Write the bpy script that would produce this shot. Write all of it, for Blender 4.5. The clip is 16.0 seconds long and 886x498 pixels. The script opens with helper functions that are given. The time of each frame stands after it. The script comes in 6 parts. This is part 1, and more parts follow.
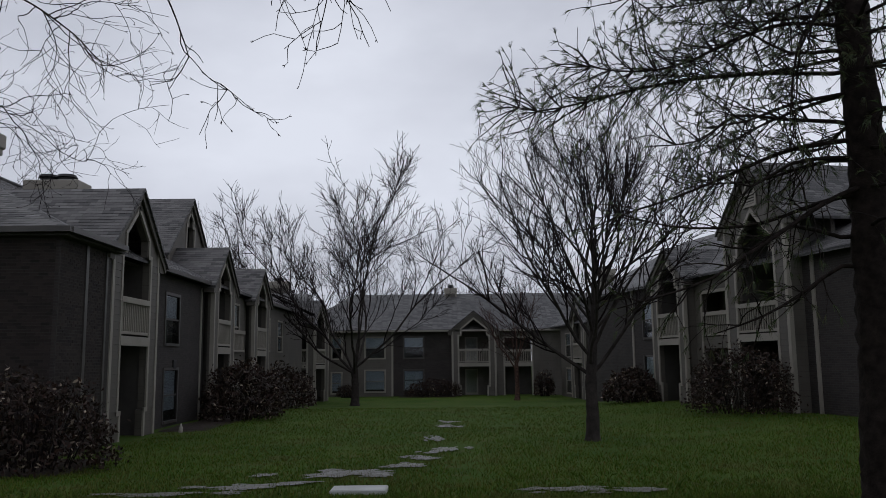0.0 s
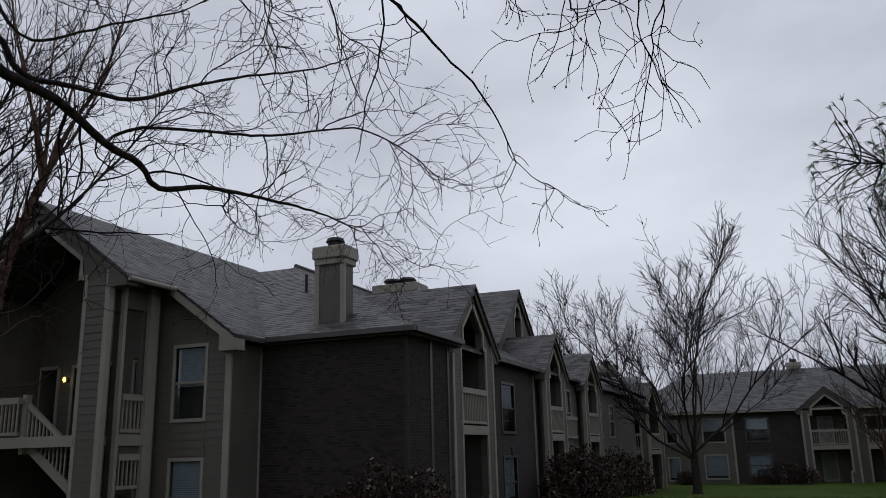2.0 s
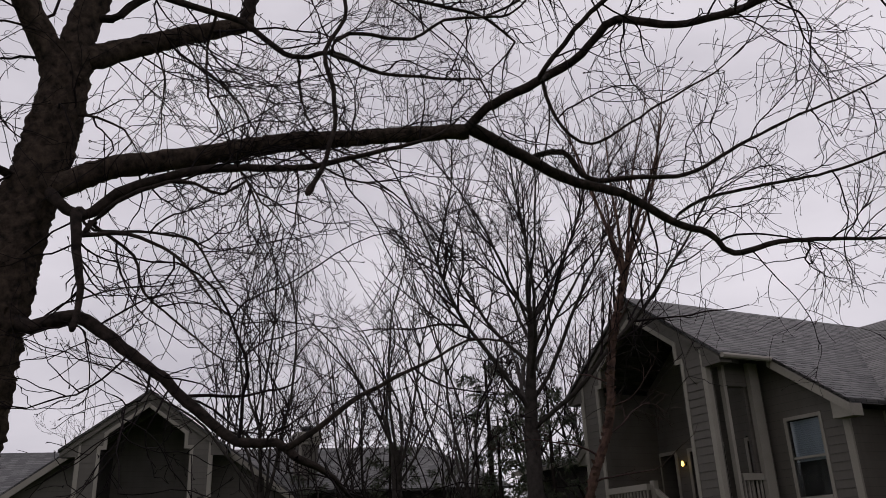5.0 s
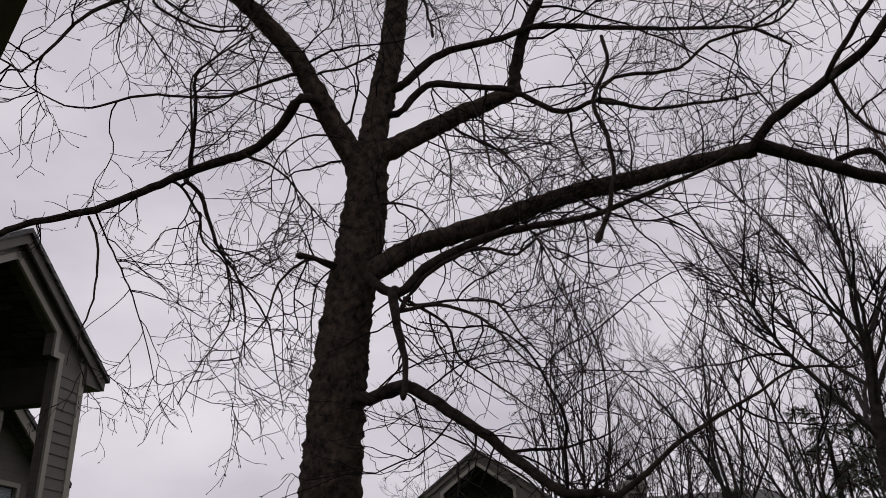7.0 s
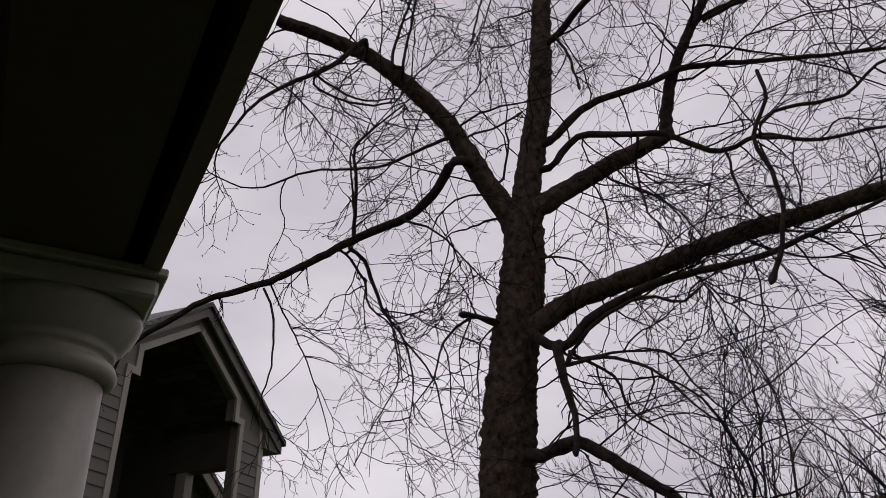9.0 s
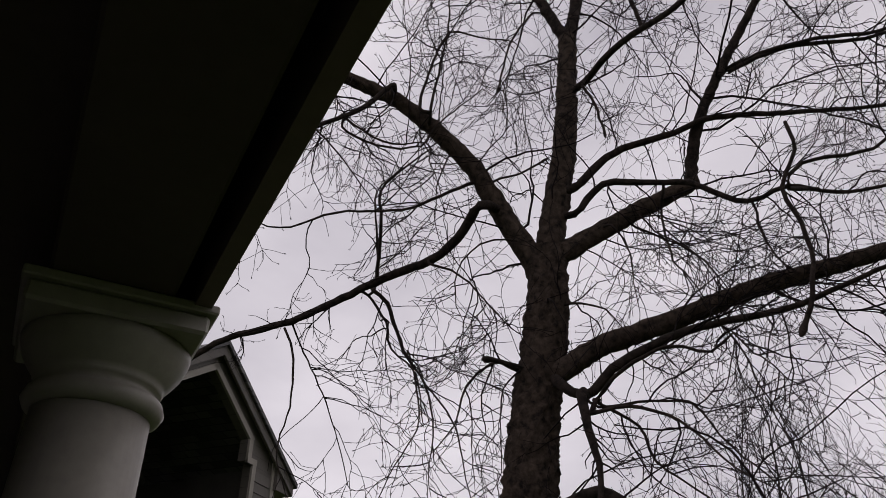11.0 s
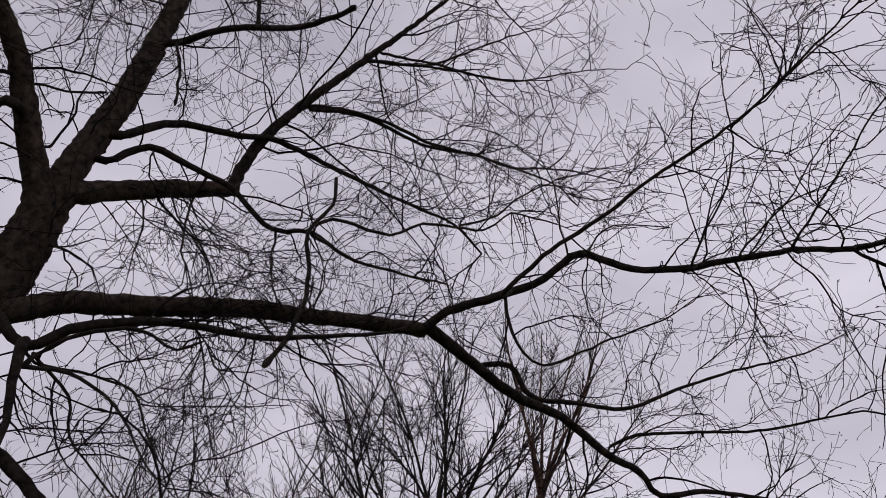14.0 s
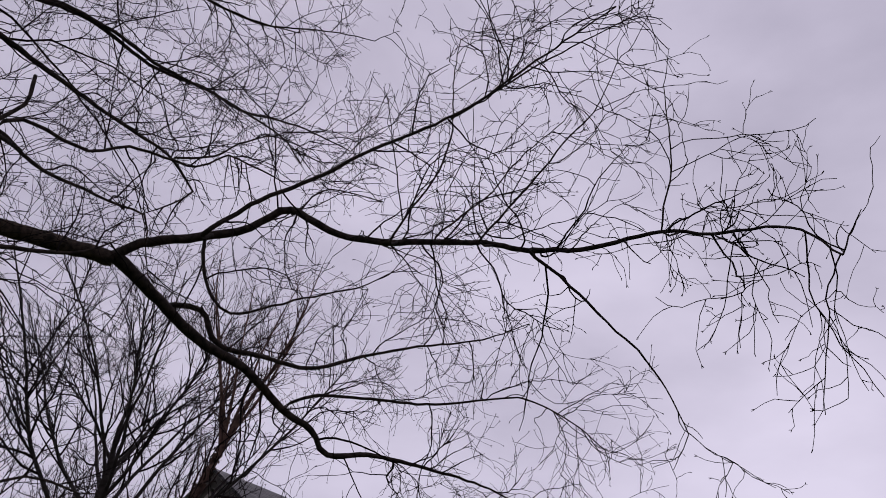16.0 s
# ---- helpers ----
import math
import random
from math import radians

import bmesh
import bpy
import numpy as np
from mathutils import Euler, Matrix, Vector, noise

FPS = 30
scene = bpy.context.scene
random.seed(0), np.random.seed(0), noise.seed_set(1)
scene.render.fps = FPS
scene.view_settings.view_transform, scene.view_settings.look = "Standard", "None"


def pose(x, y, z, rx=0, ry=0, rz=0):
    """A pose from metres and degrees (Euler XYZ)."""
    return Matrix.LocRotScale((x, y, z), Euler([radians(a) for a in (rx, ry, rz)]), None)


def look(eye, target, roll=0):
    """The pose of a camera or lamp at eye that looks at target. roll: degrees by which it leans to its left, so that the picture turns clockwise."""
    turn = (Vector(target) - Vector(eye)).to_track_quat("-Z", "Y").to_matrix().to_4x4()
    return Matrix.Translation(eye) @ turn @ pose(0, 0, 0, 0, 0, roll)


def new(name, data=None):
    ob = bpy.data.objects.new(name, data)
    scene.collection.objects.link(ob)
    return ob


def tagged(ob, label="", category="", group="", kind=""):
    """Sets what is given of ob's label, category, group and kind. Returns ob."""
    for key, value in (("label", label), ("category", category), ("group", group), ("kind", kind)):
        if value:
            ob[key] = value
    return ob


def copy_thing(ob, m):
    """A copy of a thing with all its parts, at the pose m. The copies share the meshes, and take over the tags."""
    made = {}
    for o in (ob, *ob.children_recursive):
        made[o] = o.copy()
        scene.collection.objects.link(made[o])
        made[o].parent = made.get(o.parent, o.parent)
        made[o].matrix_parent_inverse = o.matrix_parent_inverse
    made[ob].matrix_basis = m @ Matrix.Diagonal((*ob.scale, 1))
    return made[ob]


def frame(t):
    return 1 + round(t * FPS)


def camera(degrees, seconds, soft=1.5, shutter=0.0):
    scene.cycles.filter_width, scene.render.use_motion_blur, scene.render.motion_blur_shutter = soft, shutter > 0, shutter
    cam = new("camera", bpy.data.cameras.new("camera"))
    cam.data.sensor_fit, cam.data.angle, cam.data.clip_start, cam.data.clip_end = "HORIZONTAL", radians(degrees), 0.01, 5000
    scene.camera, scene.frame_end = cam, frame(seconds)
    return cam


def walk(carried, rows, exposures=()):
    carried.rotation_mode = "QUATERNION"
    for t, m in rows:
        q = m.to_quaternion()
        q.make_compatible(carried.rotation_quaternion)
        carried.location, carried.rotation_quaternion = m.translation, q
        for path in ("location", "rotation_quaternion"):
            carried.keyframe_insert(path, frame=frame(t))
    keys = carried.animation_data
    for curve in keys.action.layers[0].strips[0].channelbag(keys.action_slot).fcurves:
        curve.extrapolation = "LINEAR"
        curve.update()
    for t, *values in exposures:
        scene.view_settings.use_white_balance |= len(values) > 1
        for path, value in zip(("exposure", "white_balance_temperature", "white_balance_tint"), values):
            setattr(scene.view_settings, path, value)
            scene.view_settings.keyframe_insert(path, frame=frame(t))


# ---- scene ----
cam = camera(57.05, 16.0, 0.6)
PATH = [
    (0, pose(0.215, 0.143, 2.076, 97.80, 0.60, 0.10)),
    (0.5, pose(0.186, 0.139, 2.081, 99.14, 1.06, 6.37)),
    (1, pose(0.175, 0.169, 2.111, 101.06, 1.54, 9.17)),
    (1.5, pose(0.179, 0.125, 2.103, 102.83, 1.87, 13.57)),
    (2, pose(0.117, 0.042, 2.118, 103.95, 1.38, 22.70)),
    (2.5, pose(-0.013, 0.029, 2.084, 105.32, 2.07, 29.15)),
    (3, pose(-0.121, 0.012, 2.092, 106.47, 2.42, 31.74)),
    (3.5, pose(-0.134, 0.043, 2.089, 107.84, 1.10, 39.51)),
    (4, pose(-0.113, 0.101, 2.086, 108.97, 0.93, 46.89)),
    (4.5, pose(-0.109, 0.135, 2.088, 109.61, 1.42, 54.63)),
    (5, pose(-0.093, 0.136, 2.068, 110.73, 2.22, 63.31)),
    (7.5, pose(-0.027, 0.068, 2.053, 116.18, 1.61, 88.86)),
    (8, pose(-0.020, 0.039, 2.052, 117.44, 1.00, 92.43)),
    (8.5, pose(-0.012, 0.044, 2.047, 118.11, 1.22, 95.66)),
    (11, pose(0.004, -0.048, 2.046, 122.12, -0.98, 96.64)),
    (11.5, pose(-0.030, -0.097, 2.052, 122.82, -1.99, 92.51)),
    (12, pose(-0.074, -0.161, 2.057, 123.51, -2.65, 87.81)),
    (12.5, pose(-0.088, -0.200, 2.038, 124.00, -3.19, 82.05)),
    (13, pose(-0.088, -0.197, 2.076, 124.41, -4.09, 73.03)),
    (13.5, pose(-0.096, -0.168, 2.077, 124.20, -4.10, 61.19)),
    (14, pose(-0.082, -0.144, 2.080, 124.09, -4.70, 54.05)),
    (14.5, pose(-0.036, -0.096, 2.072, 124.14, -5.04, 49.22)),
    (15, pose(0.036, -0.028, 2.053, 123.54, -5.62, 44.71)),
    (15.5, pose(0.104, 0.020, 2.020, 122.99, -5.30, 40.66)),
    (16, pose(0.113, 0.040, 2.048, 122.98, -3.49, 32.92)),
]
walk(cam, PATH, [(0, -0.05, 6080, 8), (1.5, -0.09, 6030, 7), (2.5, -0.10, 6150, 9), (3.2, -0.10, 6450, 14), (5, 0.09, 6600, 15), (8, 0.06, 6650, 16), (12.5, 0.15, 6700, 16), (13.5, -0.06, 6650, 15), (14.3, -0.11, 6230, 23), (16, -0.17, 6140, 27)])

# ---- sky and light: a closed overcast sky ----
world = bpy.data.worlds.new("overcast")
scene.world = world
world.use_nodes = True
wn, wl = world.node_tree.nodes, world.node_tree.links
wn.clear()
w_out, w_bg = wn.new("ShaderNodeOutputWorld"), wn.new("ShaderNodeBackground")
sky = wn.new("ShaderNodeTexSky")
sky.sky_type, sky.sun_disc = "NISHITA", False
sky.sun_elevation, sky.sun_rotation = radians(48), radians(-50)
w_co, w_map = wn.new("ShaderNodeTexCoord"), wn.new("ShaderNodeMapping")
w_map.inputs["Scale"].default_value = (1.0, 1.0, 2.2)
w_no = wn.new("ShaderNodeTexNoise")
w_no.inputs["Scale"].default_value, w_no.inputs["Detail"].default_value = 1.7, 6
w_ramp = wn.new("ShaderNodeValToRGB")
w_ramp.color_ramp.elements[0].position, w_ramp.color_ramp.elements[1].position = 0.30, 0.72
w_ramp.color_ramp.elements[0].color = (0.40, 0.395, 0.445, 1)
w_ramp.color_ramp.elements[1].color = (0.80, 0.79, 0.84, 1)
w_dim = wn.new("ShaderNodeMix")
w_dim.data_type, w_dim.blend_type = "RGBA", "MIX"
w_dim.inputs["Factor"].default_value = 0.985
w_str = wn.new("ShaderNodeVectorMath")
w_str.operation = "SCALE"
w_str.inputs["Scale"].default_value = 0.10
wl.new(w_co.outputs["Generated"], w_map.inputs["Vector"])
wl.new(w_map.outputs["Vector"], w_no.inputs["Vector"])
wl.new(w_no.outputs["Fac"], w_ramp.inputs["Fac"])
wl.new(sky.outputs["Color"], w_str.inputs[0])
wl.new(w_str.outputs["Vector"], w_dim.inputs["A"])
wl.new(w_ramp.outputs["Color"], w_dim.inputs["B"])
wl.new(w_dim.outputs["Result"], w_bg.inputs["Color"])
w_bg.inputs["Strength"].default_value = 1.0
wl.new(w_bg.outputs["Background"], w_out.inputs["Surface"])

sun = new("sun", bpy.data.lights.new("sun", "SUN"))
sun.data.energy, sun.data.angle, sun.data.color = 0.12, radians(40), (1.0, 0.97, 0.93)
sun.matrix_world = look((-20, 18, 30), (0, 0, 0))


# ---- materials ----
def material(name, rough=0.8, metallic=0.0, spec=0.5):
    m = bpy.data.materials.new(name)
    m.use_nodes = True
    n, l = m.node_tree.nodes, m.node_tree.links
    b = n["Principled BSDF"]
    b.inputs["Roughness"].default_value = rough
    b.inputs["Metallic"].default_value = metallic
    b.inputs["Specular IOR Level"].default_value = spec
    return m, n, l, b


def mixed(n, l, fac, a, b, mode="MIX"):
    x = n.new("ShaderNodeMix")
    x.data_type, x.blend_type = "RGBA", mode
    for key, v in (("Factor", fac), ("A", a), ("B", b)):
        if isinstance(v, (int, float)):
            x.inputs[key].default_value = v
        elif isinstance(v, tuple):
            x.inputs[key].default_value = (*v, 1)
        else:
            l.new(v, x.inputs[key])
    return x.outputs["Result"]


def noise_tex(n, l, scale, detail=4, vec=None, rough=0.55):
    t = n.new("ShaderNodeTexNoise")
    t.inputs["Scale"].default_value, t.inputs["Detail"].default_value, t.inputs["Roughness"].default_value = scale, detail, rough
    if vec is None:
        vec = n.new("ShaderNodeTexCoord").outputs["Object"]
    l.new(vec, t.inputs["Vector"])
    return t.outputs["Fac"]


def spread(n, l, v, lo, hi):
    r = n.new("ShaderNodeMapRange")
    r.inputs["From Min"].default_value, r.inputs["From Max"].default_value = lo, hi
    l.new(v, r.inputs["Value"])
    return r.outputs["Result"]


def math_node(n, l, op, a, b=None):
    x = n.new("ShaderNodeMath")
    x.operation = op
    for i, v in enumerate((a, b)):
        if v is None:
            continue
        if isinstance(v, (int, float)):
            x.inputs[i].default_value = v
        else:
            l.new(v, x.inputs[i])
    return x.outputs[0]


def bump(n, l, b, height, strength=0.4, dist=0.02):
    x = n.new("ShaderNodeBump")
    x.inputs["Strength"].default_value, x.inputs["Distance"].default_value = strength, dist
    l.new(height, x.inputs["Height"])
    l.new(x.outputs["Normal"], b.inputs["Normal"])


def plain(name, a, b_, rough=0.7, scale=2.0, fine=40.0, bumps=0.2, metallic=0.0, spec=0.5):
    """Two-scale mottled paint, stone, metal or bark."""
    m, n, l, b = material(name, rough, metallic, spec)
    big = spread(n, l, noise_tex(n, l, scale), 0.3, 0.7)
    small = noise_tex(n, l, fine, 5)
    c = mixed(n, l, big, a, b_)
    c = mixed(n, l, 0.35, c, mixed(n, l, small, (0.25, 0.25, 0.25), (0.75, 0.75, 0.75)), "OVERLAY")
    l.new(c, b.inputs["Base Color"])
    bump(n, l, b, small, bumps, 0.01)
    return m


def courses(n, l, zscale):
    """Coordinates that run along a wall or slope in x and up it in y."""
    xyz = n.new("ShaderNodeSeparateXYZ")
    l.new(n.new("ShaderNodeTexCoord").outputs["Object"], xyz.inputs[0])
    c = n.new("ShaderNodeCombineXYZ")
    l.new(math_node(n, l, "ADD", xyz.outputs["X"], xyz.outputs["Y"]), c.inputs["X"])
    l.new(math_node(n, l, "MULTIPLY", xyz.outputs["Z"], zscale), c.inputs["Y"])
    return c.outputs[0], xyz


def brickwork(name, c1, c2, mortar, width, height, zscale=1.0, gap=0.01, rough=0.85, bumps=0.5, spec=0.5):
    m, n, l, b = material(name, rough, 0, spec)
    v, xyz = courses(n, l, zscale)
    t = n.new("ShaderNodeTexBrick")
    l.new(v, t.inputs["Vector"])
    t.inputs["Scale"].default_value = 1.0
    t.inputs["Brick Width"].default_value, t.inputs["Row Height"].default_value = width, height
    t.inputs["Mortar Size"].default_value, t.inputs["Mortar Smooth"].default_value = gap, 0.3
    for key, col in (("Color1", c1), ("Color2", c2), ("Mortar", mortar)):
        t.inputs[key].default_value = (*col, 1)
    stain = spread(n, l, noise_tex(n, l, 0.9, 5), 0.25, 0.75)
    c = mixed(n, l, 0.5, t.outputs["Color"], mixed(n, l, stain, (0.28, 0.28, 0.28), (0.72, 0.72, 0.72)), "OVERLAY")
    grain = noise_tex(n, l, 60, 4)
    c = mixed(n, l, 0.3, c, mixed(n, l, grain, (0.3, 0.3, 0.3), (0.7, 0.7, 0.7)), "OVERLAY")
    l.new(c, b.inputs["Base Color"])
    h = math_node(n, l, "SUBTRACT", math_node(n, l, "MULTIPLY", grain, 0.3), t.outputs["Fac"])
    bump(n, l, b, h, bumps, 0.012)
    return m


def lap_siding(name, a, b_, board=0.20):
    m, n, l, b = material(name, 0.62)
    v, xyz = courses(n, l, 1.0)
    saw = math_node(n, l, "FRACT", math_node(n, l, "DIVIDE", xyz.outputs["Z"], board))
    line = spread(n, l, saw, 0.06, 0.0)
    big = spread(n, l, noise_tex(n, l, 1.1), 0.3, 0.7)
    st = n.new("ShaderNodeMapping")
    st.inputs["Scale"].default_value = (3, 3, 0.25)
    l.new(n.new("ShaderNodeTexCoord").outputs["Object"], st.inputs["Vector"])
    streak = noise_tex(n, l, 2.0, 5, st.outputs["Vector"])
    c = mixed(n, l, big, a, b_)
    c = mixed(n, l, 0.35, c, mixed(n, l, streak, (0.25, 0.25, 0.25), (0.75, 0.75, 0.75)), "OVERLAY")
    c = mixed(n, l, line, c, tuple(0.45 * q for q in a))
    l.new(c, b.inputs["Base Color"])
    bump(n, l, b, streak, 0.25, 0.01)
    return m


def piece_material(name, cols, rough, spec=0.3):
    """Pieces of one kind: each takes its own tone."""
    m, n, l, b = material(name, rough, 0, spec)
    r = n.new("ShaderNodeValToRGB")
    for i, c in enumerate(cols):
        e = r.color_ramp.elements[i] if i < 2 else r.color_ramp.elements.new(0.5)
        e.color = (*c, 1)
    for i, e in enumerate(r.color_ramp.elements):
        e.position = i / (len(cols) - 1)
    both = math_node(n, l, "ADD", n.new("ShaderNodeObjectInfo").outputs["Random"], n.new("ShaderNodeNewGeometry").outputs["Random Per Island"])
    l.new(math_node(n, l, "FRACT", both), r.inputs["Fac"])
    grain = noise_tex(n, l, 55, 5)
    stain = spread(n, l, noise_tex(n, l, 0.8, 5), 0.25, 0.75)
    c = mixed(n, l, 0.4, r.outputs["Color"], mixed(n, l, grain, (0.2, 0.2, 0.2), (0.8, 0.8, 0.8)), "OVERLAY")
    c = mixed(n, l, 0.4, c, mixed(n, l, stain, (0.3, 0.3, 0.3), (0.7, 0.7, 0.7)), "OVERLAY")
    l.new(c, b.inputs["Base Color"])
    bump(n, l, b, grain, 0.4, 0.006)
    return m


TAB = piece_material("shingle_tabs", [(0.022, 0.021, 0.022), (0.046, 0.043, 0.043), (0.072, 0.067, 0.066), (0.112, 0.105, 0.103)], 0.55, 0.4)
BRICKS = piece_material("brick_faces", [(0.015, 0.0125, 0.0115), (0.022, 0.0175, 0.016), (0.028, 0.022, 0.0195), (0.038, 0.029, 0.025)], 0.85)
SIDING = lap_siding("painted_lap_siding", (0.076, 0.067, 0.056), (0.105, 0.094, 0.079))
TRIM = plain("painted_trim", (0.225, 0.205, 0.172), (0.275, 0.252, 0.215), 0.6, 1.2, 30, 0.1)
CREAM = plain("column_paint", (0.275, 0.252, 0.218), (0.325, 0.30, 0.26), 0.45, 1.0, 30, 0.06)
BRICK = brickwork("dark_brick", (0.021, 0.0165, 0.015), (0.036, 0.028, 0.0245), (0.034, 0.031, 0.029), 0.21, 0.072)
SHINGLE = brickwork("grey_shingles", (0.020, 0.019, 0.019), (0.100, 0.095, 0.093), (0.006, 0.006, 0.006), 0.40, 0.17, 1.75, 0.016, 0.58, 1.0, spec=0.5)
METAL = plain("dark_metal", (0.014, 0.014, 0.015), (0.026, 0.026, 0.027), 0.6, 3, 40, 0.1, 0.3)
# dark tone: shade painted into the colour of recesses, undersides and rooms behind glass
SHADETONE = plain("shaded_interior", (0.040, 0.036, 0.032), (0.055, 0.050, 0.044), 0.8, 2, 20, 0.1)
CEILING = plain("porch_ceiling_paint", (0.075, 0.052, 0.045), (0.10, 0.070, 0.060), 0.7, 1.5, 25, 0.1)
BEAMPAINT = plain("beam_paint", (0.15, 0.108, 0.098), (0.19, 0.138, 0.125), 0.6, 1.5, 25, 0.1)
GUTTER = plain("gutter_paint", (0.045, 0.040, 0.036), (0.065, 0.058, 0.052), 0.45, 2, 30, 0.1)
BLIND = plain("window_blind", (0.36, 0.38, 0.40), (0.42, 0.44, 0.46), 0.7, 4, 30, 0.05)
FLOOR = plain("wet_porch_floor", (0.06, 0.058, 0.055), (0.09, 0.088, 0.084), 0.5, 1.5, 30, 0.2)
STONE = plain("concrete", (0.34, 0.345, 0.33), (0.44, 0.445, 0.43), 0.8, 1.5, 30, 0.3)
BARK = plain("dark_bark", (0.011, 0.009, 0.008), (0.080, 0.058, 0.044), 1.0, 16, 70, 1.0, spec=0.15)
LIMBBARK = plain("dark_limb_bark", (0.010, 0.008, 0.0075), (0.048, 0.036, 0.030), 1.0, 16, 70, 1.0, spec=0.15)
BIRCH = plain("peeling_birch_bark", (0.028, 0.018, 0.016), (0.12, 0.072, 0.056), 1.0, 7, 30, 1.0, spec=0.1)
GREYBARK = plain("grey_bark", (0.020, 0.017, 0.016), (0.048, 0.041, 0.037), 1.0, 5, 30, 0.8, spec=0.1)
TWIG = plain("twig_bark", (0.010, 0.007, 0.008), (0.020, 0.015, 0.015), 1.0, 6, 30, 0.0, spec=0.1)
REDTWIG = plain("red_brown_twigs", (0.030, 0.018, 0.017), (0.055, 0.033, 0.030), 1.0, 6, 30, 0.0, spec=0.1)
PINEBARK = plain("pine_bark", (0.010, 0.008, 0.007), (0.030, 0.023, 0.020), 1.0, 9, 40, 1.0, spec=0.1)


def leaf_material(name, cols, rough=0.55):
    m, n, l, b = material(name, rough, 0, 0.2)
    g = n.new("ShaderNodeNewGeometry")
    r = n.new("ShaderNodeValToRGB")
    r.color_ramp.elements.remove(r.color_ramp.elements[0])
    for i, c in enumerate(cols):
        e = r.color_ramp.elements[0] if i == 0 else r.color_ramp.elements.new(i / (len(cols) - 1))
        e.position, e.color = i / (len(cols) - 1), (*c, 1)
    l.new(g.outputs["Random Per Island"], r.inputs["Fac"])
    l.new(r.outputs["Color"], b.inputs["Base Color"])
    return m


SHRUB = leaf_material("reddish_shrub_leaves", [(0.012, 0.008, 0.006), (0.030, 0.015, 0.011), (0.018, 0.014, 0.008), (0.040, 0.018, 0.013), (0.014, 0.010, 0.007), (0.034, 0.017, 0.012), (0.020, 0.012, 0.008), (0.028, 0.014, 0.010), (0.016, 0.011, 0.008), (0.030, 0.016, 0.011), (0.022, 0.013, 0.009), (0.30, 0.24, 0.18)])
NEEDLE = leaf_material("pine_needles", [(0.020, 0.036, 0.012), (0.036, 0.058, 0.018), (0.062, 0.082, 0.028), (0.085, 0.070, 0.032)])
FARNEEDLE = leaf_material("far_pine_needles", [(0.030, 0.042, 0.026), (0.05, 0.064, 0.038), (0.075, 0.085, 0.055), (0.09, 0.08, 0.055)])
GRASS = leaf_material("grass_blades", [(0.032, 0.070, 0.004), (0.046, 0.094, 0.006), (0.070, 0.108, 0.010), (0.125, 0.108, 0.030)], 0.95)

# broad yellowed and worn stretches over the blades
n, l = GRASS.node_tree.nodes, GRASS.node_tree.links
own = GRASS.node_tree.nodes["Principled BSDF"].inputs["Base Color"].links[0].from_socket
worn = spread(n, l, noise_tex(n, l, 0.45, 5, None, 0.6), 0.50, 0.66)
l.new(mixed(n, l, math_node(n, l, "MULTIPLY", worn, 0.65), own, (0.105, 0.090, 0.030)), n["Principled BSDF"].inputs["Base Color"])

GLASS, gn, gl, gb = material("window_glass", 0.03)
gb.inputs["Transmission Weight"].default_value = 1.0
gb.inputs["Base Color"].default_value = (0.80, 0.86, 0.90, 1)
gb.inputs["IOR"].default_value = 1.45

LAMP, ln_, ll_, lb_ = material("lamp_glow", 0.4)
lb_.inputs["Base Color"].default_value = (0.9, 0.7, 0.3, 1)
lb_.inputs["Emission Color"].default_value = (1.0, 0.66, 0.15, 1)
lb_.inputs["Emission Strength"].default_value = 3.0

# lawn: dark wet green with thin, muddy stretches and standing water
LAWN, n, l, b = material("wet_lawn", 0.95, 0, 0.15)
co = n.new("ShaderNodeTexCoord").outputs["Object"]
patch = spread(n, l, noise_tex(n, l, 0.35, 6, co), 0.35, 0.65)
fine = noise_tex(n, l, 14, 6, co, 0.7)
c = mixed(n, l, patch, (0.031, 0.068, 0.004), (0.056, 0.090, 0.010))
c = mixed(n, l, spread(n, l, noise_tex(n, l, 1.3, 7, co, 0.65), 0.54, 0.70), c, (0.080, 0.078, 0.026))
c = mixed(n, l, 0.7, c, mixed(n, l, fine, (0.15, 0.15, 0.15), (0.85, 0.85, 0.85)), "OVERLAY")
l.new(c, b.inputs["Base Color"])
bump(n, l, b, fine, 0.8, 0.05)

WATER, n, l, b = material("puddle_water", 0.12)
co = n.new("ShaderNodeTexCoord").outputs["Object"]
mud = spread(n, l, noise_tex(n, l, 5, 6, co, 0.7), 0.35, 0.7)
l.new(mixed(n, l, mud, (0.05, 0.045, 0.035), (0.10, 0.095, 0.075)), b.inputs["Base Color"])
l.new(spread(n, l, noise_tex(n, l, 9, 5, co, 0.7), -0.2, 1.4), b.inputs["Roughness"])
bump(n, l, b, noise_tex(n, l, 12, 5, co), 0.25, 0.02)


# ---- building helpers ----
WORLD_OF = {}


def thing(name, at=(0, 0, 0), label="", category="", group="", kind=""):
    ob = new(name)
    ob.location = at
    ob.empty_display_size = 0.2
    WORLD_OF[ob] = Matrix.Translation(at)
    return tagged(ob, label, category, group, kind)


def mesh_of(bm, mat, smooth=False):
    me = bpy.data.meshes.new("mesh")
    bmesh.ops.recalc_face_normals(bm, faces=bm.faces[:])
    bm.to_mesh(me)
    bm.free()
    me.materials.append(mat)
    if smooth:
        for p in me.polygons:
            p.use_smooth = True
    return me


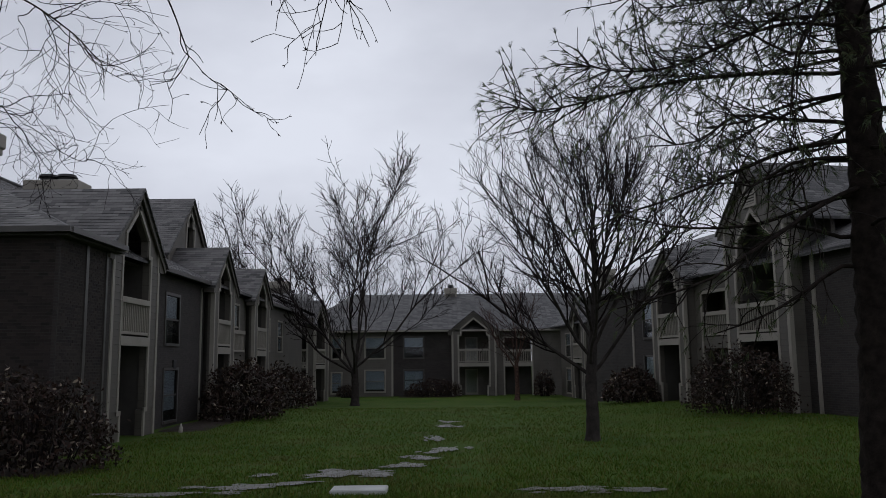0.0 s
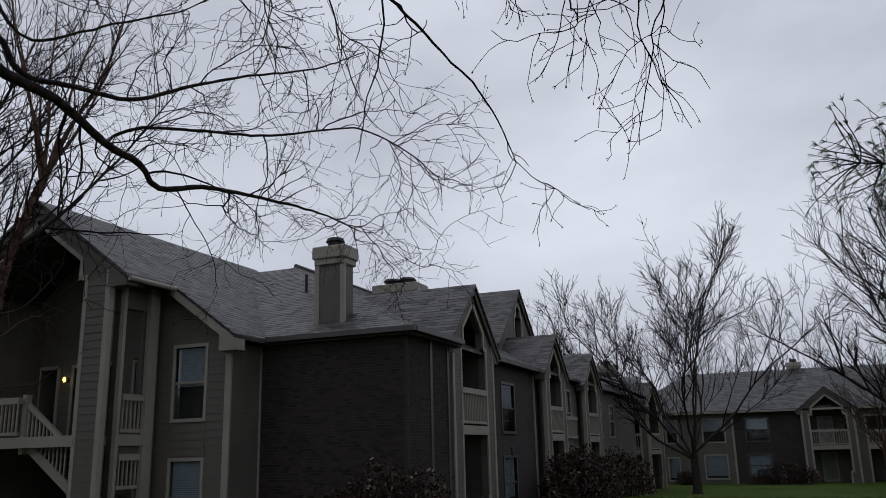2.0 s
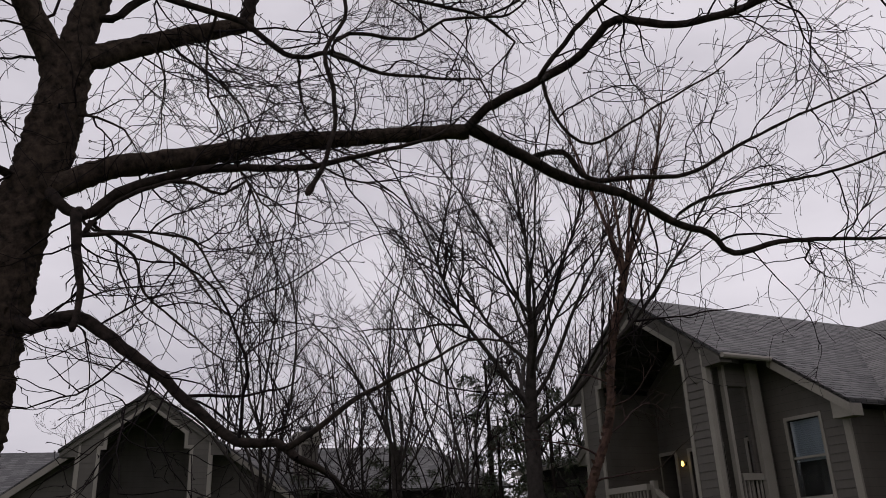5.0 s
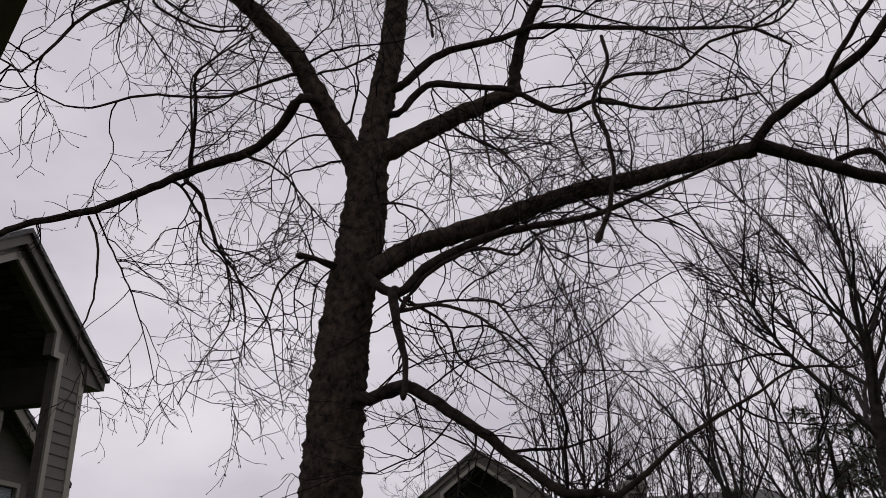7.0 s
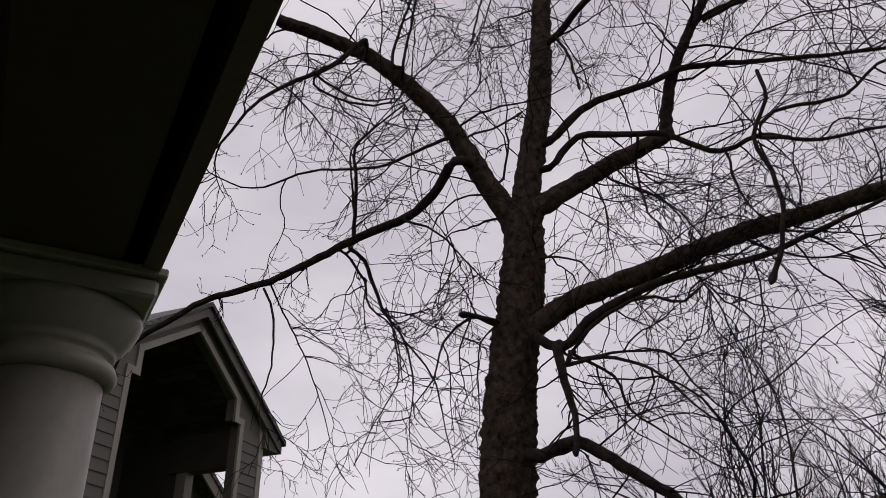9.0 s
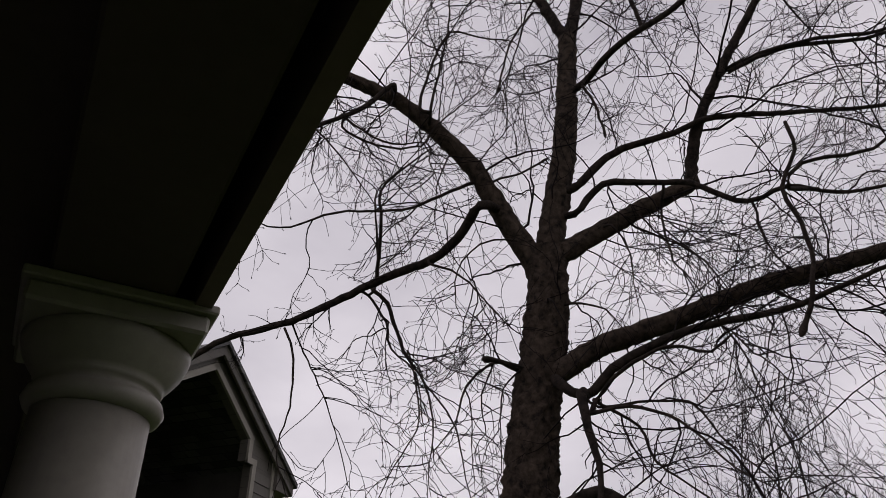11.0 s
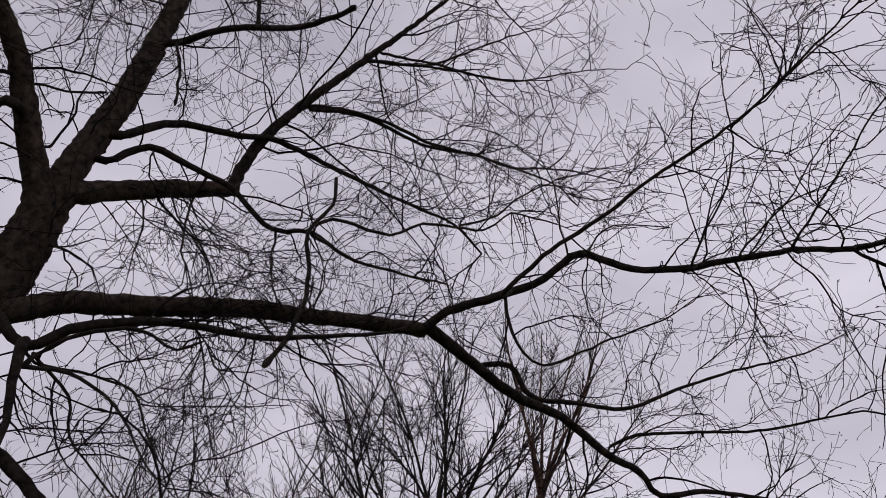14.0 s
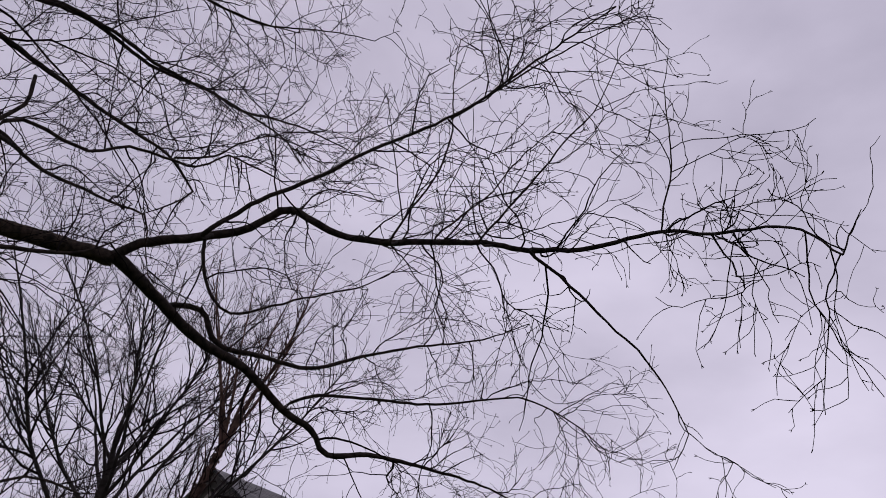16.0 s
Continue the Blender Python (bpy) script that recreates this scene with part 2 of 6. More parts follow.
def part(name, bm, mat, parent, label="", smooth=False, kind=""):
    """One mesh in world metres, under a thing or a part."""
    me = bm if isinstance(bm, bpy.types.Mesh) else mesh_of(bm, mat, smooth)
    ob = new(name, me)
    if parent is not None:
        ob.parent = parent
        ob.matrix_parent_inverse = WORLD_OF.get(parent, Matrix()).inverted()
    return tagged(ob, label, kind=kind)


def placed(name, me, at, parent):
    """An alike piece on shared mesh data, at a place in the world."""
    ob = new(name, me)
    ob.parent = parent
    ob.matrix_parent_inverse = WORLD_OF.get(parent, Matrix()).inverted()
    ob.matrix_basis = at
    return ob


def box(bm, lo, hi, m=None):
    r = bmesh.ops.create_cube(bm, size=1.0)
    s = Matrix.LocRotScale([(a + c) / 2 for a, c in zip(lo, hi)], None, [abs(c - a) for a, c in zip(lo, hi)])
    bmesh.ops.transform(bm, matrix=(m or Matrix()) @ s, verts=r["verts"])
    return bm


def boxed(lo, hi, m=None, soft=0.0):
    bm = box(bmesh.new(), lo, hi, m)
    if soft:
        bmesh.ops.bevel(bm, geom=bm.edges[:], offset=soft, segments=1, affect="EDGES")
    return bm


def prism(poly, y0, y1, m=None, bm=None):
    """A shape in the x-z plane, drawn from y0 to y1."""
    bm = bm or bmesh.new()
    m = m or Matrix()
    a = [bm.verts.new(m @ Vector((x, y0, z))) for x, z in poly]
    c = [bm.verts.new(m @ Vector((x, y1, z))) for x, z in poly]
    bm.faces.new(a)
    bm.faces.new(c[::-1])
    k = len(poly)
    for i in range(k):
        bm.faces.new((a[i], c[i], c[(i + 1) % k], a[(i + 1) % k]))
    return bm


def slab(corners, thick=0.1, bm=None):
    """A roof plane: corners of its top, given thickness downwards."""
    bm = bm or bmesh.new()
    a = [bm.verts.new(Vector(p)) for p in corners]
    c = [bm.verts.new(Vector(p) - Vector((0, 0, thick))) for p in corners]
    bm.faces.new(a)
    bm.faces.new(c[::-1])
    k = len(corners)
    for i in range(k):
        bm.faces.new((a[i], c[i], c[(i + 1) % k], a[(i + 1) % k]))
    return bm


def strip(path, width, y0, y1, m, bm=None):
    """A board of that width along a path in the x-z plane."""
    bm = bm or bmesh.new()
    for i, ((x0, z0), (x1, z1)) in enumerate(zip(path, path[1:])):
        d = Vector((x1 - x0, z1 - z0)).normalized()
        q = Vector((-d.y, d.x)) * width / 2
        e = d * width * 0.5
        prism([(x0 - e.x + q.x, z0 - e.y + q.y), (x1 + e.x + q.x, z1 + e.y + q.y), (x1 + e.x - q.x, z1 + e.y - q.y), (x0 - e.x - q.x, z0 - e.y - q.y)], y0 - 0.004 * (i % 2), y1 + 0.003 * (i % 2), m, bm)
    return bm


def wall(parent, m, x0, x1, z0, z1, mat, holes=(), thick=0.22, name="wall"):
    """A wall along x with openings (x0, x1, z0, z1) that go through it."""
    xs = sorted({x0, x1, *[h[0] for h in holes], *[h[1] for h in holes]})
    zs = sorted({z0, z1, *[h[2] for h in holes], *[h[3] for h in holes]})
    bm, made = bmesh.new(), {}

    def corner(i, j, k):
        if (i, j, k) not in made:
            made[i, j, k] = bm.verts.new(m @ Vector((xs[i], thick * k, zs[j])))
        return made[i, j, k]

    def solid(i, j):
        if not (0 <= i < len(xs) - 1 and 0 <= j < len(zs) - 1):
            return False
        x, z = (xs[i] + xs[i + 1]) / 2, (zs[j] + zs[j + 1]) / 2
        return not any(h[0] < x < h[1] and h[2] < z < h[3] for h in holes)

    for i in range(len(xs) - 1):
        for j in range(len(zs) - 1):
            if not solid(i, j):
                continue
            for k in (0, 1):
                bm.faces.new([corner(i, j, k), corner(i + 1, j, k), corner(i + 1, j + 1, k), corner(i, j + 1, k)])
            for di, dj, p, q in ((-1, 0, (i, j), (i, j + 1)), (1, 0, (i + 1, j), (i + 1, j + 1)), (0, -1, (i, j), (i + 1, j)), (0, 1, (i, j + 1), (i + 1, j + 1))):
                if not solid(i + di, j + dj):
                    bm.faces.new([corner(*p, 0), corner(*q, 0), corner(*q, 1), corner(*p, 1)])
    return part(name, bm, mat, parent)


def lap_boards(parent, m, xs, z0, z1, step=0.20):
    """Lapped siding boards, lower edges proud, one object each on a shared mesh."""
    w = xs[1] - xs[0]
    me = mesh_of(prism([(0, 0), (w, 0), (w, step), (0, step)], -0.022, -0.003), SIDING)
    for v in me.vertices:
        if v.co.z > step / 2 and v.co.y < -0.01:
            v.co.y = -0.006
    for i in range(int((z1 - z0) / step)):
        placed("siding_board", me, m @ Matrix.Translation((xs[0], 0, z0 + i * step)), parent)


def window(parent, m, x0, x1, z0, z1, trim=TRIM, blind=0.5, edge=0.09):
    """Sash window: casing and meeting rail, two panes, a blind behind."""
    bm = bmesh.new()
    for lo, hi in (((x0 - edge, -0.035, z0 - edge), (x0, 0.06, z1 + edge)), ((x1, -0.035, z0 - edge), (x1 + edge, 0.06, z1 + edge)),
                   ((x0, -0.035, z1), (x1, 0.06, z1 + edge))):
        box(bm, lo, hi, m)
    w = part("window", bm, trim, parent)
    part("window_sill", boxed((x0, -0.06, z0 - edge), (x1, 0.06, z0), m), trim, w)
    zm = (z0 + z1) / 2
    part("sash_rail", boxed((x0, 0.0, zm - 0.03), (x1, 0.05, zm + 0.03), m), trim, w)
    part("pane", boxed((x0, 0.028, zm + 0.03), (x1, 0.036, z1), m), GLASS, w)
    part("pane", boxed((x0, 0.018, z0), (x1, 0.026, zm - 0.03), m), GLASS, w)
    if blind > 0:
        bm = bmesh.new()
        z = z1 - 0.02
        while z > z1 - blind * (z1 - z0):
            box(bm, (x0 + 0.02, 0.075, z - 0.045), (x1 - 0.02, 0.085, z), m)
            z -= 0.05
        part("blind", bm, BLIND, w)
    # added dark sheet in place of the unlit room behind the glass
    part("dark_room_panel", boxed((x0 - 0.05, 0.20, z0 - 0.05), (x1 + 0.05, 0.215, z1 + 0.05), m), SHADETONE, w)
    return w


def railing(parent, m, x0, x1, z, height=1.0, y0=0.02, solid=0.0):
    """Balcony railing: cap, bottom rail and square balusters."""
    cap = part("railing", boxed((x0, y0 - 0.06, z + height - 0.16), (x1, y0 + 0.08, z + height), m), TRIM, parent, "tan painted wooden railing")
    part("bottom_rail", boxed((x0, y0 - 0.03, z + 0.05), (x1, y0 + 0.05, z + 0.13), m), TRIM, cap)
    me = mesh_of(boxed((-0.02, -0.02, 0), (0.02, 0.02, height - 0.29)), TRIM)
    k = max(2, int((x1 - x0) / 0.135))
    for i in range(k):
        at = m @ Matrix.Translation((x0 + (i + 0.5) * (x1 - x0) / k, y0 + 0.01, z + 0.13))
        placed("baluster", me, at, cap)


def gable_bay(parent, m, width, eave, peak, half, deck, depth=1.8, back=4.0, base=True, over=0.32, rail=True, side=SIDING, closed=False, z0=0.0, shoulder=0.5, drop=0.62, inner_half=None, inner_mat=None, front=0.1, rail_height=1.08, open_side=0):
    """A gabled bay with a tall recess behind a house-shaped opening. x runs along the face, y into the house."""
    h = width / 2
    slope = (peak - eave) / (h + over)
    top = lambda x: peak - slope * abs(x)
    zs = top(half - 0.2) - drop
    apex = zs + slope * (half - 0.2)
    inner = [(half, z0 + 0.75), (half, zs - shoulder), (half - 0.2, zs - shoulder), (half - 0.2, zs), (0, apex)]
    foot = [(half - 0.16, z0), (half - 0.16, z0 + 0.75)] if base else [(half, z0)]
    for s in (1, -1):
        poly = [(h * s, z0), (h * s, top(h) - 0.12), (0, peak - 0.12)] + [(x * s, z) for x, z in inner[::-1]] + [(x * s, z) for x, z in foot[::-1]]
        part("bay_wall", prism(poly, 0, 0.24, m), side, parent)
        if h - half > 0.3:
            lap_boards(parent, m, sorted((half * s + 0.06 * s, h * s - 0.075 * s)), z0 + 0.8 if base else z0, top(h) - 0.35)
        path = [(x * s, z) for x, z in foot + inner]
        part("opening_trim", strip(path, 0.12, -0.03, 0.02, m), TRIM, parent)
        part("corner_board", boxed((h * s - 0.075, -0.035, z0), (h * s + 0.075, 0.12, top(h) - 0.15), m), TRIM, parent)
        x1 = (h + over) * s
        rake = [(x1, top(x1) - 0.06), (x1, top(x1) - 0.30), (0, peak - 0.30), (0, peak - 0.06)]
        part("rake_board", prism(rake, -front, -front + 0.05, m), SIDING, parent)
        ret = [(x1, top(x1) - 0.30), (x1, top(x1) - 0.08), (h * s, top(h) - 0.10), (h * s, top(x1) - 0.30)]
        part("eave_return", prism(ret, -front + 0.05, 0.3, m), SIDING, parent)
        part("soffit", prism([(x1, top(x1) - 0.14), (0, peak - 0.14), (0, peak - 0.10), (x1, top(x1) - 0.10)], -front, 0.0, m), TRIM, parent)
        bm = prism([(x1 + 0.06 * s, top(x1 + 0.06 * s) - 0.09), (0, peak - 0.09), (0, peak), (x1 + 0.06 * s, top(x1 + 0.06 * s))], -front - 0.06, back, m)
        part("gable_roof", bm, SHINGLE, parent)
        near_end = depth * 0.52 if s == open_side else 0.242
        # recess sides take the dark shade tone unless a lit material is given
        part("recess_side", boxed(((inner_half or half + 0.06) * s, near_end, z0), (((inner_half or half + 0.06) + 0.1) * s, depth, eave), m), inner_mat or SHADETONE, parent)
    rear = [(-h, z0), (h, z0), (h, top(h) - 0.15), (0, peak - 0.15), (-h, top(h) - 0.15)]
    if not closed:
        part("recess_back", prism(rear, depth, depth + 0.15, m), SIDING, parent)
        for z in ((deck, z0) if deck else (z0,)):
            d = part("door", boxed((-half * 0.55, depth - 0.06, z + 0.03), (half * 0.3, depth - 0.005, z + 2.03), m), TRIM, parent, "tan framed glazed balcony door")
            part("pane", boxed((-half * 0.55 + 0.1, depth - 0.075, z + 0.2), (half * 0.3 - 0.1, depth - 0.062, z + 1.92), m), GLASS, d)
    if deck:
        part("deck", boxed((-half - 0.02, 0.03, deck - 0.22), (half + 0.02, depth, deck), m), TRIM, parent)
        part("deck_fascia", boxed((-half, -0.045, deck - 0.27), (half, 0.028, deck - 0.02), m), TRIM, parent)
        if rail:
            railing(parent, m, -half, half, deck, rail_height)


def face(x, y, z, degrees):
    """Frame of a wall: x along it (to the right from outside), y into the house."""
    return pose(x, y, z, 0, 0, degrees)


def chimney(parent, x, y, z0, z1, wx=1.2, wy=0.75):
    c = part("chimney", boxed((x - wx / 2, y - wy / 2, z0), (x + wx / 2, y + wy / 2, z1 - 0.42)), SIDING, parent)
    for sx in (-1, 1):
        part("corner_board", boxed((x + sx * wx / 2 - 0.07, y - wy / 2 - 0.03, z0), (x + sx * wx / 2 + 0.07, y - wy / 2 + 0.05, z1 - 0.43)), TRIM, c)
    part("chimney_band", boxed((x - wx / 2 - 0.07, y - wy / 2 - 0.07, z1 - 0.52), (x + wx / 2 + 0.07, y + wy / 2 + 0.07, z1 - 0.36), soft=0.02), TRIM, c)
    part("chimney_cap", boxed((x - wx / 2 - 0.12, y - wy / 2 - 0.12, z1 - 0.36), (x + wx / 2 + 0.12, y + wy / 2 + 0.12, z1), soft=0.03), TRIM, c)
    bm = bmesh.new()
    fr = 0.30 if wx > 1.5 else 0.28 * wx
    for sx in ((-0.27, 0.27) if wx > 1.5 else (0,)):
        q = bmesh.ops.create_cone(bm, cap_ends=True, segments=20, radius1=fr, radius2=fr * 0.93, depth=0.16)
        bmesh.ops.translate(bm, verts=q["verts"], vec=(x + sx * 1.2, y, z1 + 0.08))
        q = bmesh.ops.create_cone(bm, cap_ends=True, segments=20, radius1=fr * 1.2, radius2=fr, depth=0.10)
        bmesh.ops.translate(bm, verts=q["verts"], vec=(x + sx * 1.2, y, z1 + 0.22))
    part("flue", bm, METAL, c, "round dark metal flue cap")


def pipe(points, r, sides=8, bm=None):
    bm = bm or bmesh.new()
    for p, q in zip(points, points[1:]):
        p, q = Vector(p), Vector(q)
        g = bmesh.ops.create_cone(bm, cap_ends=True, segments=sides, radius1=r, radius2=r, depth=(q - p).length)
        bmesh.ops.transform(bm, matrix=Matrix.Translation((p + q) / 2) @ (q - p).to_track_quat("Z", "Y").to_matrix().to_4x4(), verts=g["verts"])
    return bm


# ---- ground ----
def smooth(a, b_, v):
    v = min(1.0, max(0.0, (v - a) / (b_ - a)))
    return v * v * (3 - 2 * v)


def ground_z(x, y):
    z = -0.62 * smooth(34, 54, y) + 0.27 * smooth(5, 11, x) * (1 - smooth(42, 56, y))
    near = max(0.0, 1 - math.hypot(x, y) / 90)
    return z + 0.05 * near * noise.noise(Vector((x * 0.23, y * 0.23, 0))) + 0.02 * near * noise.noise(Vector((x * 0.9, y * 0.9, 3)))


def axis_steps(lo, hi, step, far):
    v = list(np.arange(lo, hi + 0.01, step))
    d, out = step, [lo]
    while out[0] > -far:
        d *= 1.5
        out.insert(0, out[0] - d)
    out2, d = [hi], step
    while out2[-1] < far:
        d *= 1.5
        out2.append(out2[-1] + d)
    return out[:-1] + v + out2[1:]


gx, gy = axis_steps(-24, 24, 0.6, 2200), axis_steps(-6, 70, 0.6, 2200)
verts = [(x, y, ground_z(x, y)) for y in gy for x in gx]
k = len(gx)
faces = [(j * k + i, j * k + i + 1, (j + 1) * k + i + 1, (j + 1) * k + i) for j in range(len(gy) - 1) for i in range(k - 1)]
me = bpy.data.meshes.new("ground")
me.from_pydata(verts, [], faces)
me.materials.append(LAWN)
for p in me.polygons:
    p.use_smooth = True
tagged(new("ground", me), "wet dark green lawn with thin muddy stretches", "lawn", kind="structure")


def puddle(cx, cy, rx, ry, turn, seed):
    """A shallow sheet of rain water with a ragged edge, on the grass."""
    rng = random.Random(seed)
    bm = bmesh.new()
    ring, k = [], 56
    c, s = math.cos(radians(turn)), math.sin(radians(turn))
    mid = bm.verts.new((cx, cy, ground_z(cx, cy) + 0.045))
    for i in range(k):
        a = 2 * math.pi * i / k
        r = 0.72 + 0.55 * noise.noise(Vector((2.2 * math.cos(a) + seed, 2.2 * math.sin(a), seed))) + rng.uniform(-0.1, 0.1)
        u, v = rx * r * math.cos(a), ry * r * math.sin(a)
        x, y = cx + c * u - s * v, cy + s * u + c * v
        ring.append(bm.verts.new((x, y, ground_z(x, y) + 0.03)))
    for i in range(k):
        bm.faces.new((mid, ring[i], ring[(i + 1) % k]))
    ob = part("puddle", bm, WATER, None)
    tagged(ob, "shallow rain puddle lying in the grass", "puddle", "puddles on the lawn", "structure")


for i, (cx, cy, rx, ry, turn) in enumerate([(-1.65, 15.6, 1.35, 0.62, 22), (-3.0, 14.2, 1.25, 0.42, 20), (-0.65, 16.7, 0.7, 0.42, 35), (-0.25, 18.0, 0.45, 0.6, 0), (0.2, 19.8, 0.5, 0.85, -10),
                                       (0.0, 22.2, 0.28, 0.9, 0), (0.25, 26.4, 0.5, 0.9, 0), (0.3, 28.4, 0.42, 0.6, 0), (2.3, 13.6, 0.9, 0.4, 10), (3.3, 13.4, 0.7, 0.36, 0), (-4.3, 13.4, 1.0, 0.3, 15)]):
    rr = random.Random(i + 40)
    puddle(cx, cy, rx * 0.8, ry * 0.8, turn, 90 + i)
    for j in range(4):
        u, v = rr.uniform(-1.1, 1.1) * rx, rr.uniform(-0.9, 0.9) * ry
        ca, sa = math.cos(radians(turn)), math.sin(radians(turn))
        puddle(cx + ca * u - sa * v, cy + sa * u + ca * v, rx * rr.uniform(0.2, 0.45), ry * rr.uniform(0.2, 0.5), turn + rr.uniform(-20, 20), 4 * i + j)

MULCH = plain("wet_bark_mulch", (0.014, 0.010, 0.008), (0.034, 0.024, 0.018), 0.9, 4, 26, 1.0, spec=0.2)


def mulch_bed(x0, x1, y0, y1, seed):
    """A planting bed of dark mulch with a wandering edge, lying a little above the lawn."""
    nx, ny = max(4, int((x1 - x0) / 0.4)), max(4, int((y1 - y0) / 0.4))
    bm, rows = bmesh.new(), []
    for j in range(ny + 1):
        row = []
        for i in range(nx + 1):
            x, y = x0 + (x1 - x0) * i / nx, y0 + (y1 - y0) * j / ny
            if i in (0, nx):
                x += 0.3 * noise.noise(Vector((y * 0.8, seed, i)))
            if j in (0, ny):
                y += 0.3 * noise.noise(Vector((x * 0.8, seed, j)))
            edge = i in (0, nx) or j in (0, ny)
            row.append(bm.verts.new((x, y, ground_z(x, y) + (-0.03 if edge else 0.05 + 0.03 * noise.noise(Vector((x * 4, y * 4, seed)))))))
        rows.append(row)
    for p, q in zip(rows, rows[1:]):
        for i in range(nx):
            bm.faces.new((p[i], p[i + 1], q[i + 1], q[i]))
    tagged(part("mulch_bed", bm, MULCH, None, smooth=True), "dark wet bark mulch under the shrubs", "flower bed", "planting beds", "structure")


for i, bed in enumerate([(-8.9, -7.0, 25.4, 43.5, 1), (-12.8, -6.9, 15.6, 18.6, 2), (-3.4, 1.2, 61.6, 63.8, 4)]):
    mulch_bed(*bed)

slab_ob = part("cover_slab", boxed((-1.62, 13.35, -0.02), (-0.72, 13.85, 0.075), soft=0.02), STONE, None)
tagged(slab_ob, "pale concrete cover slab lying in the wet lawn", "slab")

# ---- the L-shaped apartment building with the brick end ----
EAVE = 5.2
east = thing("apartment_building", (-12, 30, 0), "two-storey dark brick and tan siding apartments with gabled balcony bays", "building", "apartment buildings")
E90 = 90
S_WALL = face(0, 18.7, 0, 0)
wall(east, S_WALL, -13.2, -8.6, -0.3, 5.1, BRICK)
for x in (-13.0, -8.62):
    part("corner_board", boxed((x - 0.06, 18.672, 0), (x + 0.05, 18.698, 4.98)), TRIM if x < -9 else BRICK, east)
m = face(-8.6, 18.7, 0, E90)
wall(east, m, 0.222, 3.2, -0.3, 5.1, BRICK)
part("corner_board", boxed((1.35, -0.04, 0), (1.50, 0.03, 5.08), m), GUTTER, east)
part("corner_board", boxed((2.55, -0.04, 0), (2.66, 0.03, 5.08), m), GUTTER, east)
# balcony bays that face the court
gable_bay(east, face(-8.6, 23.45, 0, E90), 3.4, 5.15, 7.15, 1.08, 2.85, over=0.45)
gable_bay(east, face(-8.6, 32.9, 0, E90), 2.95, 5.05, 6.72, 0.95, 2.7, over=0.4)
gable_bay(east, face(-8.6, 39.65, 0, E90), 3.1, 5.0, 6.6, 1.0, 2.65, over=0.4)
m = face(-9.0, 25.1, 0, E90)
wall(east, m, 0, 6.4, -0.3, 5.1, BRICK, [(2.05, 3.4, 2.75, 4.35), (2.05, 3.4, 0.2, 1.85)])
window(east, m, 2.05, 3.4, 2.75, 4.35, GUTTER)
window(east, m, 2.05, 3.4, 0.2, 1.85, GUTTER, 0.8)
part("corner_board", boxed((5.9, -0.04, 0), (6.03, 0.03, 5.08), m), TRIM, east)
m = face(-9.0, 34.5, 0, E90)
wall(east, m, 0, 3.6, -0.3, 5.1, SIDING, [(0.9, 2.3, 2.7, 4.6), (0.9, 2.3, 0.2, 1.9)])
window(east, m, 0.9, 2.3, 2.7, 4.6)
window(east, m, 0.9, 2.3, 0.2, 1.9)
railing(east, m, 0.5, 2.9, 2.5, 1.0, -0.12)
m = face(-9.0, 41.2, 0, E90)
wall(east, m, 0, 12.0, -0.9, 5.0, SIDING, [(0.9, 2.2, 2.7, 4.3), (0.9, 2.2, 0.0, 1.6), (4.2, 5.4, 2.7, 4.3), (4.2, 5.4, 0.0, 1.6)])
for x in (0.9, 4.2):
    window(east, m, x, x + 1.25, 2.7, 4.3)
    window(east, m, x, x + 1.25, 0.0, 1.6)
# the large gable behind the bays
gable_bay(east, face(-10.6, 34.6, 0, E90), 5.4, 6.4, 9.1, 0.55, 0, 1.2, 5.0, base=False, closed=True, z0=5.6, shoulder=0.3)
part("recess_back", boxed((-12.0, 32.3, 5.4), (-11.8, 36.9, 7.2)), SHADETONE, east)
# hipped main roof
RX0, RX1, RY0, RY1, RZ = -8.3, -22.7, 18.4, 54.0, 8.62
A, B, C, D = (RX0, RY0, EAVE), (RX0, RY1, EAVE), (RX1, RY1, EAVE), (RX1, RY0, EAVE)
P, Q = (-15.5, 24.2, RZ), (-15.5, RY1, RZ)
N1, N2 = (RX0, 21.95, EAVE), (-8.65, 21.95, 5.15)
part("roof", slab([A, N1, N2, P]), SHINGLE, east, "grey asphalt shingle roof slope")
part("roof", slab([N2, (-8.65, RY1, 5.15), Q, P]), SHINGLE, east)
part("roof", slab([D, A, P]), SHINGLE, east)
part("roof", slab([B, C, Q]), SHINGLE, east)
part("roof", slab([C, D, P, Q]), SHINGLE, east)
part("roof_underside", boxed((-22.5, 18.45, 5.0), (-9.0, 54, 5.06)), SHADETONE, east)
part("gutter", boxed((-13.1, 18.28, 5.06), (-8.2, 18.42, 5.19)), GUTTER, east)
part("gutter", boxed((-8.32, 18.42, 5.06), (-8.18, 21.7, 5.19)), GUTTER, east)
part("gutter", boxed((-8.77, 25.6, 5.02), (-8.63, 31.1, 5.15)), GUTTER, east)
part("roof_underside", boxed((-9.0, 18.45, 5.0), (-8.35, 21.9, 5.06)), SHADETONE, east)
part("gutter", boxed((-8.77, 41.7, 5.02), (-8.63, 53.0, 5.15)), GUTTER, east)
part("ridge_cap", pipe([(-15.5, 24.2, RZ + 0.02), (-15.5, RY1, RZ + 0.02)], 0.09), SHINGLE, east)
for y in (25.2, 34.45, 41.3):
    part("downspout", pipe([(-8.9, y + 0.25, 5.05), (-8.66, y + 0.05, 4.7), (-8.66, y + 0.05, 0.2)], 0.045), TRIM, east)
